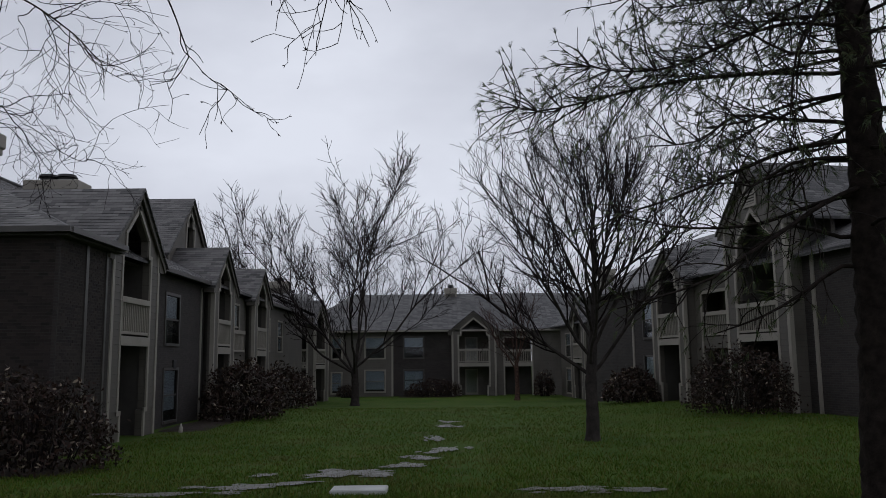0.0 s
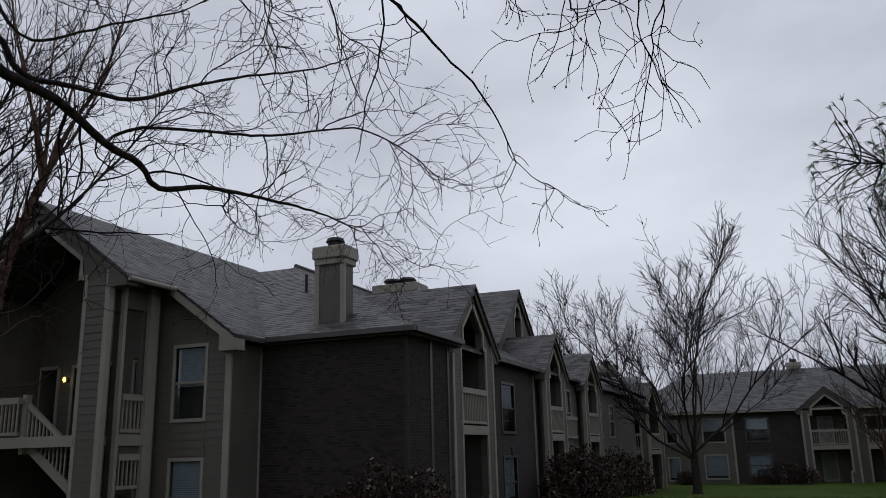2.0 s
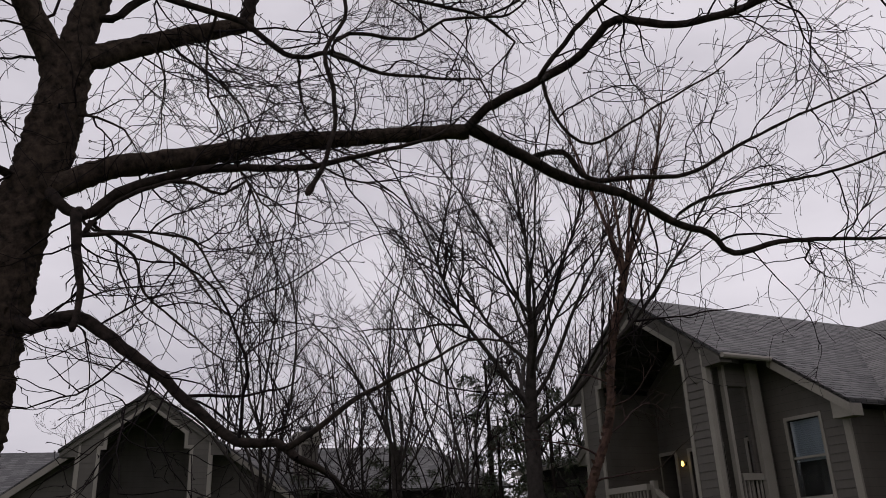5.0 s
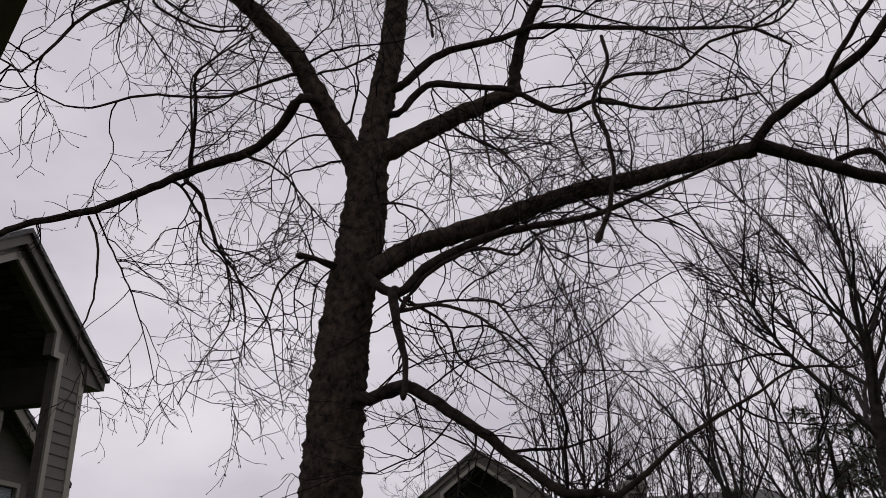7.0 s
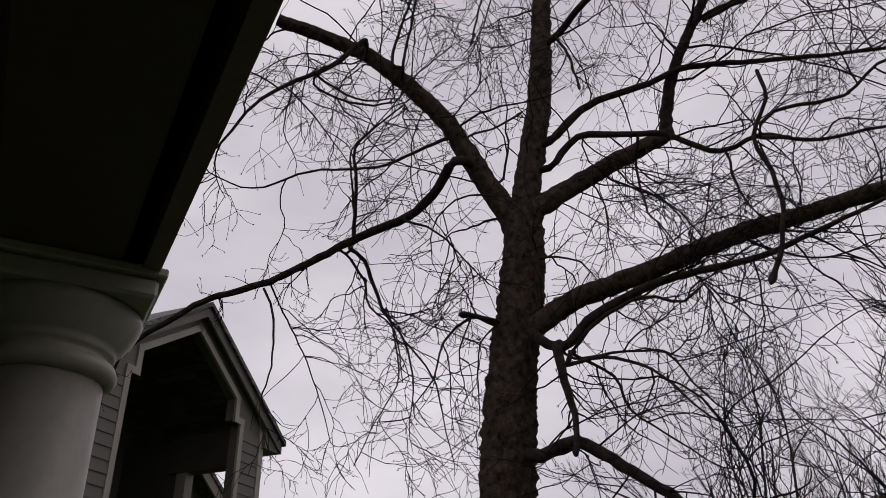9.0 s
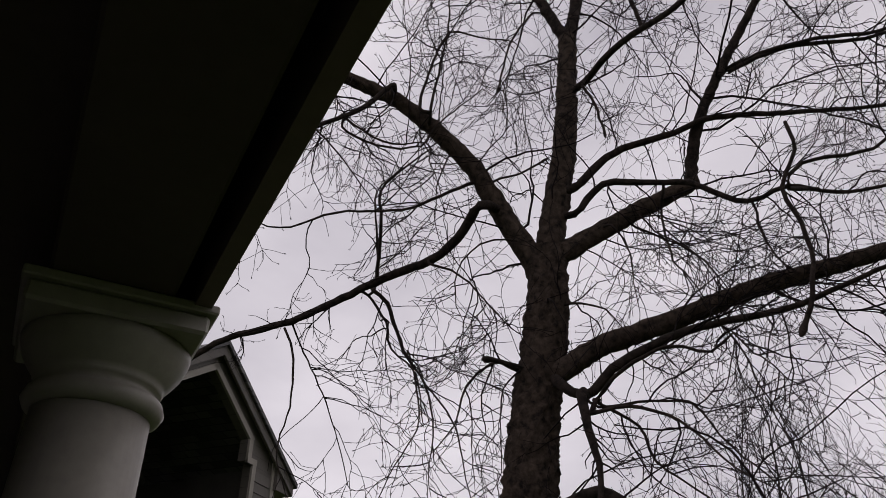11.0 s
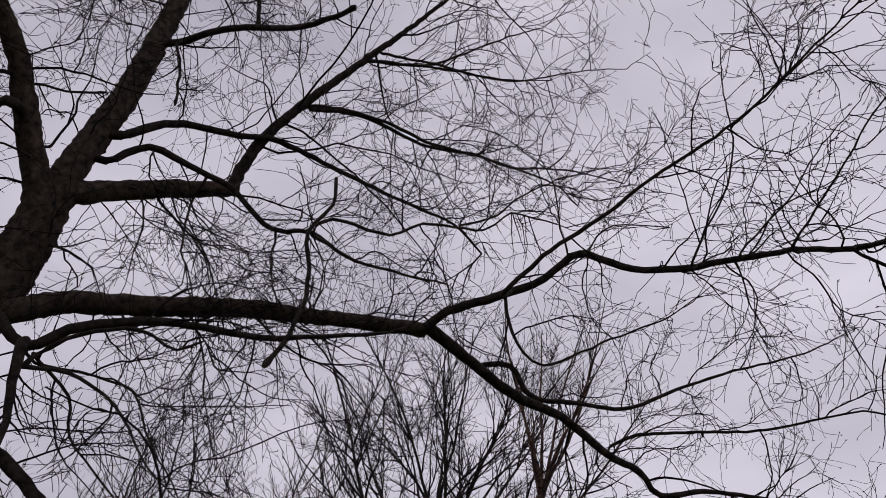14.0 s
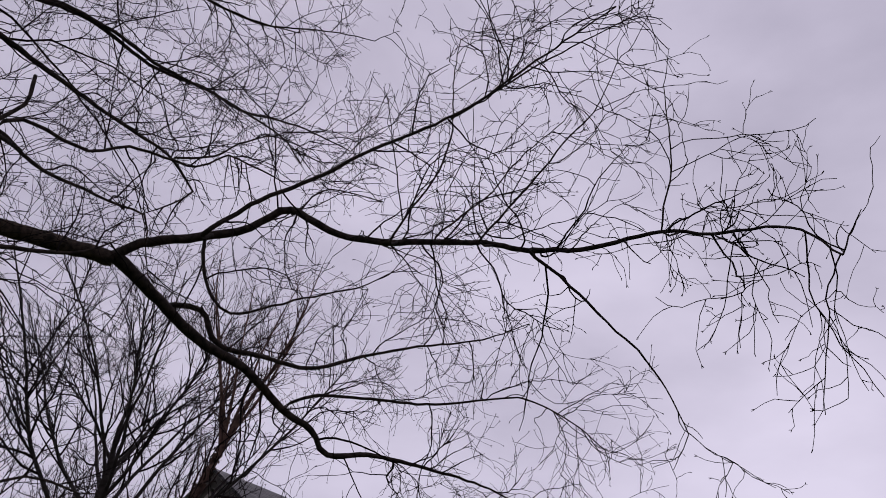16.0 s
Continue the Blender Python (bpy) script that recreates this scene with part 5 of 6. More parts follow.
    limb([(-6.84, -1.24, 5.22), (-6.80, -1.21, 5.23), (-6.82, -1.10, 4.60), (-6.78, -1.29, 4.18), (-6.75, -1.46, 3.79)], 0.01, 0.004)
    limb([(-6.92, -1.07, 4.97), (-6.90, -0.81, 4.61), (-6.84, -0.70, 4.17), (-6.78, -0.61, 3.76)], 0.01, 0.004)
    limb([(-6.87, -2.40, 5.65), (-7.12, -2.35, 5.49), (-7.16, -2.10, 5.01), (-7.18, -1.91, 4.55), (-7.18, -1.78, 4.12)], 0.01, 0.004)
    limb([(-6.28, -0.96, 5.92), (-6.23, -0.97, 5.85), (-6.20, -0.66, 5.67), (-6.15, -0.42, 5.34), (-6.11, -0.23, 5.09)], 0.014, 0.005)
    limb([(-6.53, -1.50, 5.86), (-6.29, -1.44, 6.33), (-6.13, -1.44, 6.61), (-6.04, -1.22, 6.78), (-5.93, -0.93, 6.93)], 0.02, 0.008)
    limb([(-5.45, -1.67, 6.96), (-5.55, -1.32, 6.72), (-5.63, -0.94, 6.75)], 0.014, 0.006)
    limb([(-5.37, -1.89, 6.76), (-5.44, -1.69, 6.55), (-5.48, -1.57, 6.38), (-5.55, -1.29, 5.94)], 0.01, 0.004)
    limb([(-6.04, 1.16, 6.46), (-6.22, 1.13, 6.21), (-6.17, 1.17, 5.73), (-6.14, 1.24, 5.59), (-6.09, 1.34, 5.34), (-6.06, 1.40, 5.16)], 0.014, 0.005)
    limb([(-5.83, 1.81, 6.08), (-6.04, 1.89, 6.17), (-5.99, 1.89, 5.84), (-5.94, 1.95, 5.58), (-5.88, 2.04, 5.40)], 0.014, 0.007)
    limb([(-6.28, 0.07, 5.34), (-6.11, 0.26, 5.32), (-6.03, 0.53, 5.21), (-5.98, 0.65, 5.01)], 0.014, 0.005)
    limb([(-6.00, 0.31, 4.45), (-6.00, 0.41, 4.35), (-6.00, 0.71, 4.38), (-5.98, 1.10, 4.35), (-5.98, 1.27, 4.11), (-5.96, 1.54, 3.79), (-5.94, 1.76, 3.52), (-5.90, 2.00, 3.42)], 0.014, 0.004)
    limb([(-5.83, 0.41, 4.34), (-5.90, 0.38, 4.36), (-5.90, 0.68, 4.16), (-5.90, 0.78, 3.89), (-5.88, 1.07, 3.66), (-5.85, 1.34, 3.44), (-5.80, 1.64, 3.45)], 0.016, 0.004)
    limb([(-6.36, 0.60, 6.18), (-6.18, 0.67, 6.13), (-6.13, 0.79, 5.86), (-6.09, 0.80, 5.49), (-6.06, 0.81, 5.25)], 0.011, 0.004)
    limb([(-6.40, 0.86, 6.35), (-6.25, 0.94, 6.28), (-6.20, 1.06, 6.05), (-6.12, 1.31, 5.80), (-6.04, 1.50, 5.51)], 0.011, 0.004)
    limb([(-6.17, 1.38, 5.21), (-6.13, 1.55, 4.92), (-6.10, 1.66, 4.51), (-6.06, 1.80, 4.16)], 0.011, 0.004)
    limb([(-6.20, -0.13, 6.00), (-6.01, -0.24, 5.92), (-5.99, -0.49, 5.87), (-5.97, -0.68, 5.59), (-5.97, -0.69, 5.26)], 0.012, 0.004)
    limb([(-6.28, -0.02, 4.73), (-6.11, -0.20, 4.77), (-6.13, -0.43, 4.80), (-6.16, -0.62, 4.62), (-6.21, -0.72, 4.31), (-6.24, -0.91, 4.09)], 0.016, 0.004)
    limb([(-6.16, -0.15, 4.76), (-6.19, -0.19, 4.76), (-6.07, -0.33, 4.78), (-5.98, -0.44, 4.77)], 0.028, 0.021)
    part("crown", fine_twigs.mesh(TWIG), None, big, kind="stuff")


big_tree()


def bare_tree(name, seed, height, trunk_r, fork, spread_deg, stems, mat, twig_mat, lean=(0, 0), least=0.006, dense=1.0, rise=0.05, label="", group="", leader=0.0):
    """A leafless tree: a trunk that forks into rising limbs, branches and shoots. Built at the origin."""
    g = np.random.default_rng(seed)
    top = thing(name, (0, 0, 0), label, "tree", group)
    t = Tubes()
    base = curve_through([(0, 0, -0.2), (0.03, 0, fork * 0.4), (lean[0] * 0.5, lean[1] * 0.5, fork * 0.75), (lean[0], lean[1], fork)], 0.15)
    k = len(base)
    t.add(base, np.linspace(trunk_r, trunk_r * 0.82, k) + 1.0 * trunk_r * np.exp(-np.linspace(0, 11, k)), 12, 0.05, g)
    reach = height - fork
    lead = base[-1 - k // 3:]
    if leader:
        lead = shoot(g, base[-1], (0.03, 0.02, 1.0), leader - fork, 16, 0.05, 0.03)
        t.add(lead, np.linspace(trunk_r * 0.8, trunk_r * 0.16, len(lead)), 10, 0.04, g)
    part("trunk", t.mesh(mat), None, top)
    fine = Tubes()
    for i in range(stems):
        a = 2 * math.pi * (i + g.uniform(-0.3, 0.3)) / stems
        sp = radians(spread_deg * g.uniform(0.45, 1.15) if i else spread_deg * 0.25)
        way = (math.cos(a) * math.sin(sp), math.sin(a) * math.sin(sp), math.cos(sp))
        size = reach * g.uniform(0.8, 1.05) * (1 - 0.2 * math.sin(sp))
        at = lead[g.integers(0, len(lead))]
        if leader:
            # limbs leave the leader one above the other, the upper ones shorter and steeper
            up = i / max(1, stems - 1)
            at = lead[int(up * (len(lead) - 2))]
            a = i * 2.4 + g.uniform(-0.3, 0.3)
            sp = radians(spread_deg * (1 - 0.45 * up) * g.uniform(0.8, 1.15))
            way = (math.cos(a) * math.sin(sp), math.sin(a) * math.sin(sp), math.cos(sp))
            size = (height - at[2]) * g.uniform(0.92, 1.08) * (1 + 0.12 * math.sin(sp))
        path = shoot(g, at, way, size, 18, 0.10 if not leader else 0.065, rise * 0.5)
        r = trunk_r * (g.uniform(0.24, 0.37) if not leader else 0.30 - 0.14 * i / stems)
        t = Tubes()
        t.add(path, np.linspace(r, least * 1.6, len(path)), 7)
        part("limb", t.mesh(mat), None, top)
        twigs(fine, g, path, r, least * 1.5, [(1.5 * dense * 9 / height, reach * 0.34, 38, 0.09, rise, r * 0.5, least), (2.2 * dense * 9 / height, reach * 0.16, 36, 0.10, rise, 0.018, least), (3.4 * dense * 9 / height, reach * 0.075, 36, 0.12, rise * 0.6, 0.01, least * 0.8)], 0.15)
    part("crown", fine.mesh(twig_mat), None, top, kind="stuff")
    return top


def move(ob, x, y, turn=0, scale=1.0):
    ob.matrix_basis = Matrix.LocRotScale((x, y, ground_z(x, y)), Euler((0, 0, radians(turn))), (scale,) * 3)


court = bare_tree("tree", 11, 7.5, 0.175, 1.65, 52, 22, GREYBARK, TWIG, (0.02, 0), 0.0074, 1.4, 0.045, leader=5.2, label= "bare vase-shaped court tree with dark fine branches on the lawn")
move(court, 3.97, 21.4)
twin = bare_tree("birch_tree", 12, 15.4, 0.24, 2.2, 56, 8, GREYBARK, TWIG, (0.0, 0), 0.016, 1.5, 0.05, "tall bare birch with several slender grey-brown stems")
move(twin, -5.1, 49.0, 40)
red = bare_tree("tree", 13, 9.0, 0.16, 2.6, 30, 6, BIRCH, REDTWIG, (0, 0), 0.012, 1.3, 0.03, "slender bare tree with reddish brown twigs")
move(red, 5.1, 56.0)
shade_tree = bare_tree("tree", 14, 13.2, 0.25, 5.2, 58, 15, GREYBARK, TWIG, (-0.3, 0.2), 0.0085, 1.7, 0.03, leader=9.5, label= "tall bare shade tree with dense upswept branches")
move(shade_tree, -18.9, 12.4)

# peeling birch in front of the stair gable
birch = thing("birch_tree", (-12.6, 9.0, 0), "leaning bare birch with peeling reddish bark", "tree")
g = np.random.default_rng(21)
stem = curve_through([(-12.75, 8.6, -0.1), (-12.55, 8.85, 1.2), (-12.34, 9.1, 2.4), (-12.22, 9.25, 3.2), (-11.98, 9.57, 4.25), (-11.86, 9.72, 5.6), (-11.58, 10.05, 7.1)], 0.12)
part("trunk", bark_tube(stem, 0.095, 0.055, 14, g, 0.16, 0.06, 0.12).mesh(BIRCH), None, birch, "peeling reddish birch trunk")
fine = Tubes()
for i in range(8):
    a = 2 * math.pi * i / 8
    way = (0.30 * math.cos(a), 0.30 * math.sin(a), 1.0 if i % 2 else 0.75)
    path = shoot(g, stem[-1 - (i % 3)], np.array(way) / np.linalg.norm(way), g.uniform(2.6, 4.4), 12, 0.06, 0.03)
    t = Tubes()
    t.add(path, np.linspace(0.035, 0.008, len(path)), 6)
    part("limb", t.mesh(BIRCH), None, birch)
    twigs(fine, g, path, 0.035, 0.008, [(3.0, 1.1, 35, 0.09, 0.03, 0.012, 0.005), (4.0, 0.5, 35, 0.1, 0.02, 0.006, 0.004), (4, 0.25, 35, 0.1, 0.0, 0.004, 0.0035)], 0.1)
flakes = bmesh.new()
for i in range(420):
    p = stem[g.integers(4, len(stem))]
    a = g.uniform(0, 6.28)
    out = Vector((math.cos(a), math.sin(a), 0))
    side = Vector((-math.sin(a), math.cos(a), 0)) * g.uniform(0.02, 0.05)
    c = Vector(p) + out * g.uniform(0.06, 0.09)
    up = Vector((0, 0, g.uniform(0.03, 0.09)))
    curl = out * g.uniform(0.01, 0.06)
    q = [flakes.verts.new(v) for v in (c - side, c + side, c + side + up * 0.6 + curl * 0.4, c + up + curl, c - side + up * 0.6 + curl * 0.4)]
    flakes.faces.new(q)
part("bark_curl", flakes, BIRCH, birch, "loose curls of peeling bark", kind="stuff")
for i in range(8):
    j = int(len(stem) * (0.45 + 0.06 * i))
    path = shoot(g, stem[min(j, len(stem) - 1)], aside(g, np.array((0, 0, 1.0)), 62), g.uniform(1.2, 2.4), 10, 0.12, 0.0)
    fine.add(path, np.linspace(0.02, 0.005, len(path)), 5)
    twigs(fine, g, path, 0.02, 0.005, [(4.0, 0.6, 45, 0.12, -0.01, 0.008, 0.004), (5, 0.25, 40, 0.12, 0, 0.005, 0.0035)], 0.1)
part("crown", fine.mesh(REDTWIG), None, birch, kind="stuff")

# woods behind: a few grown shapes, repeated
kinds = [bare_tree("woodland_tree", 31 + i, h, r, f, sp, st, GREYBARK, TWIG, (0.2 * i - 0.2, 0.1), 0.0105, 1.05, 0.03, "tall slender bare tree in the woods", "woods behind the buildings")
         for i, (h, r, f, sp, st) in enumerate([(15, 0.2, 5.0, 26, 6), (13, 0.16, 3.6, 32, 6), (16, 0.22, 6.5, 24, 7)])]
g = np.random.default_rng(5)
spots = []
for az, d in [(50.5, 34), (53, 30), (57, 36), (61, 25), (63.5, 31), (66, 27), (68.5, 33), (71, 29), (73.5, 36), (75, 30), (60, 42), (65, 43), (70, 44), (55, 44), (77, 42), (47, 45), (82, 50), (86, 60)]:
    spots.append((-d * math.sin(radians(az)), d * math.cos(radians(az)), g.uniform(0.72, 0.98)))
for az, d in [(8.5, 88), (11, 84), (13, 92), (10, 97), (5.5, 95), (2.5, 96), (-1, 95), (-4, 98), (-8, 90), (15, 80), (22, 75), (27, 70), (30, 64)]:
    spots.append((-d * math.sin(radians(az)), d * math.cos(radians(az)), g.uniform(0.95, 1.25)))
for i, (x, y, s) in enumerate(spots):
    if i < 3:
        move(kinds[i], x, y, g.uniform(0, 360), s)
    else:
        m = Matrix.LocRotScale((x, y, ground_z(x, y)), Euler((0, 0, g.uniform(0, 6.28))), None)
        c = copy_thing(kinds[i % 3], m)
        c.scale = (s, s, s)


# ---- pines ----
def needles_mesh(places, rng, length, count, width, mat, cone=0.5):
    """Tufts of narrow needles at (place, way)."""
    v, f = [], []
    for at, way in places:
        for _ in range(count):
            d = np.array(way) + cone * rng.standard_normal(3)
            d /= np.linalg.norm(d)
            s = np.cross(d, rng.standard_normal(3))
            s *= width / (np.linalg.norm(s) + 1e-9)
            size = length * rng.uniform(0.6, 1.15)
            droop = np.array((0, 0, -0.38 * size))
            k = len(v)
            v += [at - s, at + s, at + d * size * 0.55 + s * 0.8 + droop * 0.2, at + d * size * 0.55 - s * 0.8 + droop * 0.2, at + d * size + droop]
            f += [(k, k + 1, k + 2, k + 3), (k + 3, k + 2, k + 4)]
    me = bpy.data.meshes.new("needles")
    me.from_pydata([tuple(p) for p in v], [], f)
    me.materials.append(mat)
    return me


def pine(name, x, y, height, r, first, boughs, reach, seed, count=16, needle=0.17, width=0.0022, label="", toward=None, led=(), dense=3, mat=NEEDLE):
    g = np.random.default_rng(seed)
    z0 = ground_z(x, y)
    top = thing(name, (x, y, z0), label, "tree")
    path = curve_through([(x, y, z0 - 0.2), (x + 0.03, y, z0 + height * 0.3), (x - 0.05, y + 0.03, z0 + height * 0.65), (x - 0.02, y, z0 + height)], 0.14)
    part("trunk", bark_tube(path, r, r * 0.25, 16, g, 0.07, 0.1).mesh(PINEBARK), None, top)
    fine, tufts = Tubes(), []
    for i in range(boughs + len(led)):
        s = first + (height * 0.97 - first) * min(0.99, i / boughs) ** 0.9
        a = i * 2.4 + g.uniform(-0.4, 0.4)
        if toward is not None and i % 2 == 0:
            a = radians(toward) + g.uniform(-0.75, 0.75)
        size = reach * (1.05 - 0.75 * s / height) * g.uniform(0.7, 1.15)
        d = np.array((math.cos(a), math.sin(a), g.uniform(-0.10, 0.16)))
        j = min(len(path) - 1, int(len(path) * s / height))
        q = shoot(g, path[j], d / np.linalg.norm(d), size, 14, 0.075, 0.008)
        if i >= boughs:
            first_ = led[i - boughs][0]
            q = curve_through([path[int(np.argmin(abs(path[:, 2] - first_[2])))], *led[i - boughs]], 0.28)
            size = 3.4
        t = Tubes()
        t.add(q, np.linspace(0.026 * size / 4 + 0.010, 0.006, len(q)), 6)
        part("bough", t.mesh(PINEBARK), None, top)
        for k in range(3, len(q) - 1):
            thick = i >= boughs and i - boughs < 2 and k > 0.4 * len(q)
            for _ in range((2 * dense if thick else dense) if q[k][2] > z0 + 4.1 or dense < 4 else 2):
                tan = q[k + 1] - q[k]
                tan /= np.linalg.norm(tan)
                w = shoot(g, q[k], aside(g, tan, 52, 0.0), size * g.uniform(0.1, 0.26), 6, 0.16, 0.015)
                fine.add(w, np.linspace(0.010, 0.004, len(w)), 3)
                for e in range(2):
                    u = w[-1 - e * 2] - w[-2 - e * 2]
                    if g.uniform() < 0.85:
                        tufts.append((w[-1 - e * 2], u / np.linalg.norm(u)))
                for _ in range(2):
                    v = shoot(g, w[g.integers(2, 6)], aside(g, tan, 60, 0.05), size * 0.08, 4, 0.2, 0.02)
                    if dense > 2:
                        fine.add(v, np.linspace(0.005, 0.003, len(v)), 3)
                    if g.uniform() < 0.7:
                        u = v[-1] - v[-2]
                        tufts.append((v[-1], u / np.linalg.norm(u)))
        tufts.append((q[-1], (q[-1] - q[-2]) / np.linalg.norm(q[-1] - q[-2])))
    part("crown", fine.mesh(PINEBARK), None, top, kind="stuff")
    part("foliage", needles_mesh(tufts, g, needle, count, width, mat, 0.26), None, top, kind="stuff")
    return top


pine("pine_tree", 5.10, 9.35, 13.0, 0.27, 4.2, 38, 4.2, 3, 11, 0.125, 0.0030, "tall pine with a dark rough trunk and drooping needled boughs", 170,
     [
         [(4.86, 9.34, 5.96), (4.30, 9.36, 5.99), (3.69, 9.38, 5.81), (3.19, 9.32, 5.55), (2.70, 9.24, 5.39), (2.16, 9.15, 5.36), (1.68, 9.02, 5.42)],
         [(4.82, 9.36, 5.37), (4.04, 9.47, 5.42), (3.19, 9.55, 5.38), (2.50, 9.52, 5.25), (1.93, 9.42, 5.08), (1.32, 9.29, 4.93), (0.91, 9.12, 4.99)],
         [(4.80, 9.37, 4.79), (4.14, 9.32, 4.81), (3.57, 9.19, 4.82), (3.10, 9.01, 4.48), (2.49, 8.85, 4.38)],
         [(4.78, 9.37, 3.89), (4.32, 9.31, 3.75), (3.83, 9.23, 3.58), (3.29, 9.15, 3.51), (2.70, 9.06, 3.53), (2.17, 8.93, 3.64)],
         [(4.76, 9.39, 3.10), (4.19, 9.17, 2.77), (3.64, 8.93, 2.51), (3.06, 8.68, 2.33)],
         [(4.86, 9.33, 6.55), (4.22, 9.28, 6.32), (3.35, 9.27, 6.26), (2.65, 9.14, 6.35), (2.20, 8.92, 5.98)],
         [(4.78, 9.37, 4.36), (4.17, 9.18, 4.25), (3.61, 8.94, 3.94), (3.15, 8.65, 4.01)],
         [(4.77, 9.38, 3.43), (4.13, 9.20, 3.54), (3.58, 8.96, 3.25), (3.06, 8.68, 3.28)],
         [(4.93, 9.30, 7.11), (4.20, 9.17, 6.62), (3.46, 9.00, 6.34), (2.87, 8.74, 6.29)],
         [(4.82, 9.36, 5.10), (4.21, 9.16, 4.94), (3.60, 8.95, 4.68), (3.07, 8.68, 4.54)],
         [(4.84, 9.34, 6.20), (4.37, 9.09, 5.75), (4.08, 8.75, 5.16), (3.84, 8.38, 4.51)],
         [(4.86, 9.34, 6.48), (4.48, 9.04, 5.87), (4.15, 8.72, 5.41), (3.91, 8.35, 4.71)],
         [(4.84, 9.35, 5.65), (4.25, 9.15, 5.54), (3.71, 8.91, 5.68), (3.23, 8.62, 5.70)],
         [(5.20, 9.15, 6.05), (5.17, 8.42, 5.85), (5.22, 7.62, 5.30)],
         [(5.13, 9.19, 5.38), (4.99, 8.53, 5.16), (4.95, 7.79, 4.86)],
         [(5.10, 9.21, 4.44), (5.02, 8.51, 4.25), (5.05, 7.73, 3.99)],
         [(5.04, 9.24, 3.53), (4.97, 8.54, 3.54), (5.00, 7.77, 3.18)],
         [(5.16, 9.18, 5.78), (5.11, 8.46, 5.58), (5.13, 7.68, 5.16)],
         [(5.10, 9.21, 4.84), (5.10, 8.47, 4.71), (5.16, 7.67, 4.36)],
         [(5.07, 9.23, 3.99), (5.04, 8.50, 3.86), (5.10, 7.70, 3.55)],
     ], 4)
far_pine = pine("pine_tree", -26.5, 15.5, 9.0, 0.16, 0.8, 22, 3.0, 9, 5, 0.28, 0.014, "dark evergreen pine among the bare woodland trees", dense=2, mat=FARNEEDLE)
for i, (az, d, s) in enumerate([(55.5, 27, 0.8), (59, 28, 0.72), (66.5, 30.5, 0.7), (63, 34, 0.62), (69, 36, 0.6), (72, 33, 0.62), (57, 33, 0.62), (55, 37, 0.75), (75, 38, 0.55), (51, 40, 0.8)]):
    x, y = -d * math.sin(radians(az)), d * math.cos(radians(az))
    c = copy_thing(far_pine, Matrix.LocRotScale((x, y, 0), Euler((0, 0, i * 1.3)), None))
    c.scale = (s, s, s)


# ---- shrubs ----
def shrub(x, y, rx, ry, h, count, seed, label, leaf=0.07):
    """A rounded, uneven shrub: stems and many small leaves."""
    g = np.random.default_rng(seed)
    z0 = ground_z(x, y)
    top = thing("shrub", (x, y, z0), label, "shrub", "shrubs along the walls")
    st = Tubes()
    tips = []
    for i in range(60):
        a, u = g.uniform(0, 6.28), g.uniform(0.1, 1.0) ** 0.6
        end = np.array((x + rx * u * math.cos(a) * 0.95, y + ry * u * math.sin(a) * 0.95, z0 + h * (0.45 + 0.6 * math.sqrt(max(0.0, 1 - u * u))) * g.uniform(0.75, 1.02)))
        root = np.array((x + rx * 0.5 * u * math.cos(a), y + ry * 0.5 * u * math.sin(a), z0 - 0.03))
        q = curve_through([root, (root * 0.6 + end * 0.4) + np.array((0, 0, 0.15)), end], 0.2) + 0.015
        st.add(q, np.linspace(0.014, 0.004, len(q)), 4)
        tips.append(end)
        twigs(st, g, q, 0.012, 0.004, [(5, 0.35, 40, 0.12, 0.03, 0.006, 0.003)], 0.4)
    part("branching", st.mesh(TWIG), None, top)
    n_ = count
    d = g.standard_normal((n_, 3))
    d[:, 2] = np.abs(d[:, 2]) * 1.0 - 0.12
    d /= np.linalg.norm(d, axis=1)[:, None]
    lump = np.array([1 + 0.24 * noise.noise(Vector((q[0] * 3 + seed, q[1] * 3, q[2] * 3))) + 0.12 * noise.noise(Vector((q[0] * 8, q[1] * 8 + seed, q[2] * 8))) for q in d])
    rad = lump * g.uniform(0.55, 1.0, n_) ** 0.4
    rad[: n_ // 25] *= g.uniform(1.02, 1.22, n_ // 25)
    c = np.stack([x + rx * rad * d[:, 0], y + ry * rad * d[:, 1], z0 + 0.06 + np.clip(h * rad * (0.12 + 0.88 * d[:, 2]), 0.02, None)], -1)
    a, w = g.standard_normal((n_, 3)), g.standard_normal((n_, 3))
    a /= np.linalg.norm(a, axis=1)[:, None]
    w = np.cross(a, w)
    w /= np.linalg.norm(w, axis=1)[:, None]
    size = (leaf * g.uniform(0.6, 1.3, n_))[:, None]
    v = np.stack([c - a * size, c + w * size * 0.42, c + a * size, c - w * size * 0.42], 1).reshape(-1, 3)
    me = bpy.data.meshes.new("leaves")
    me.from_pydata(v.tolist(), [], np.arange(4 * n_).reshape(-1, 4).tolist())
    me.materials.append(SHRUB)
    part("foliage", me, None, top, kind="stuff")


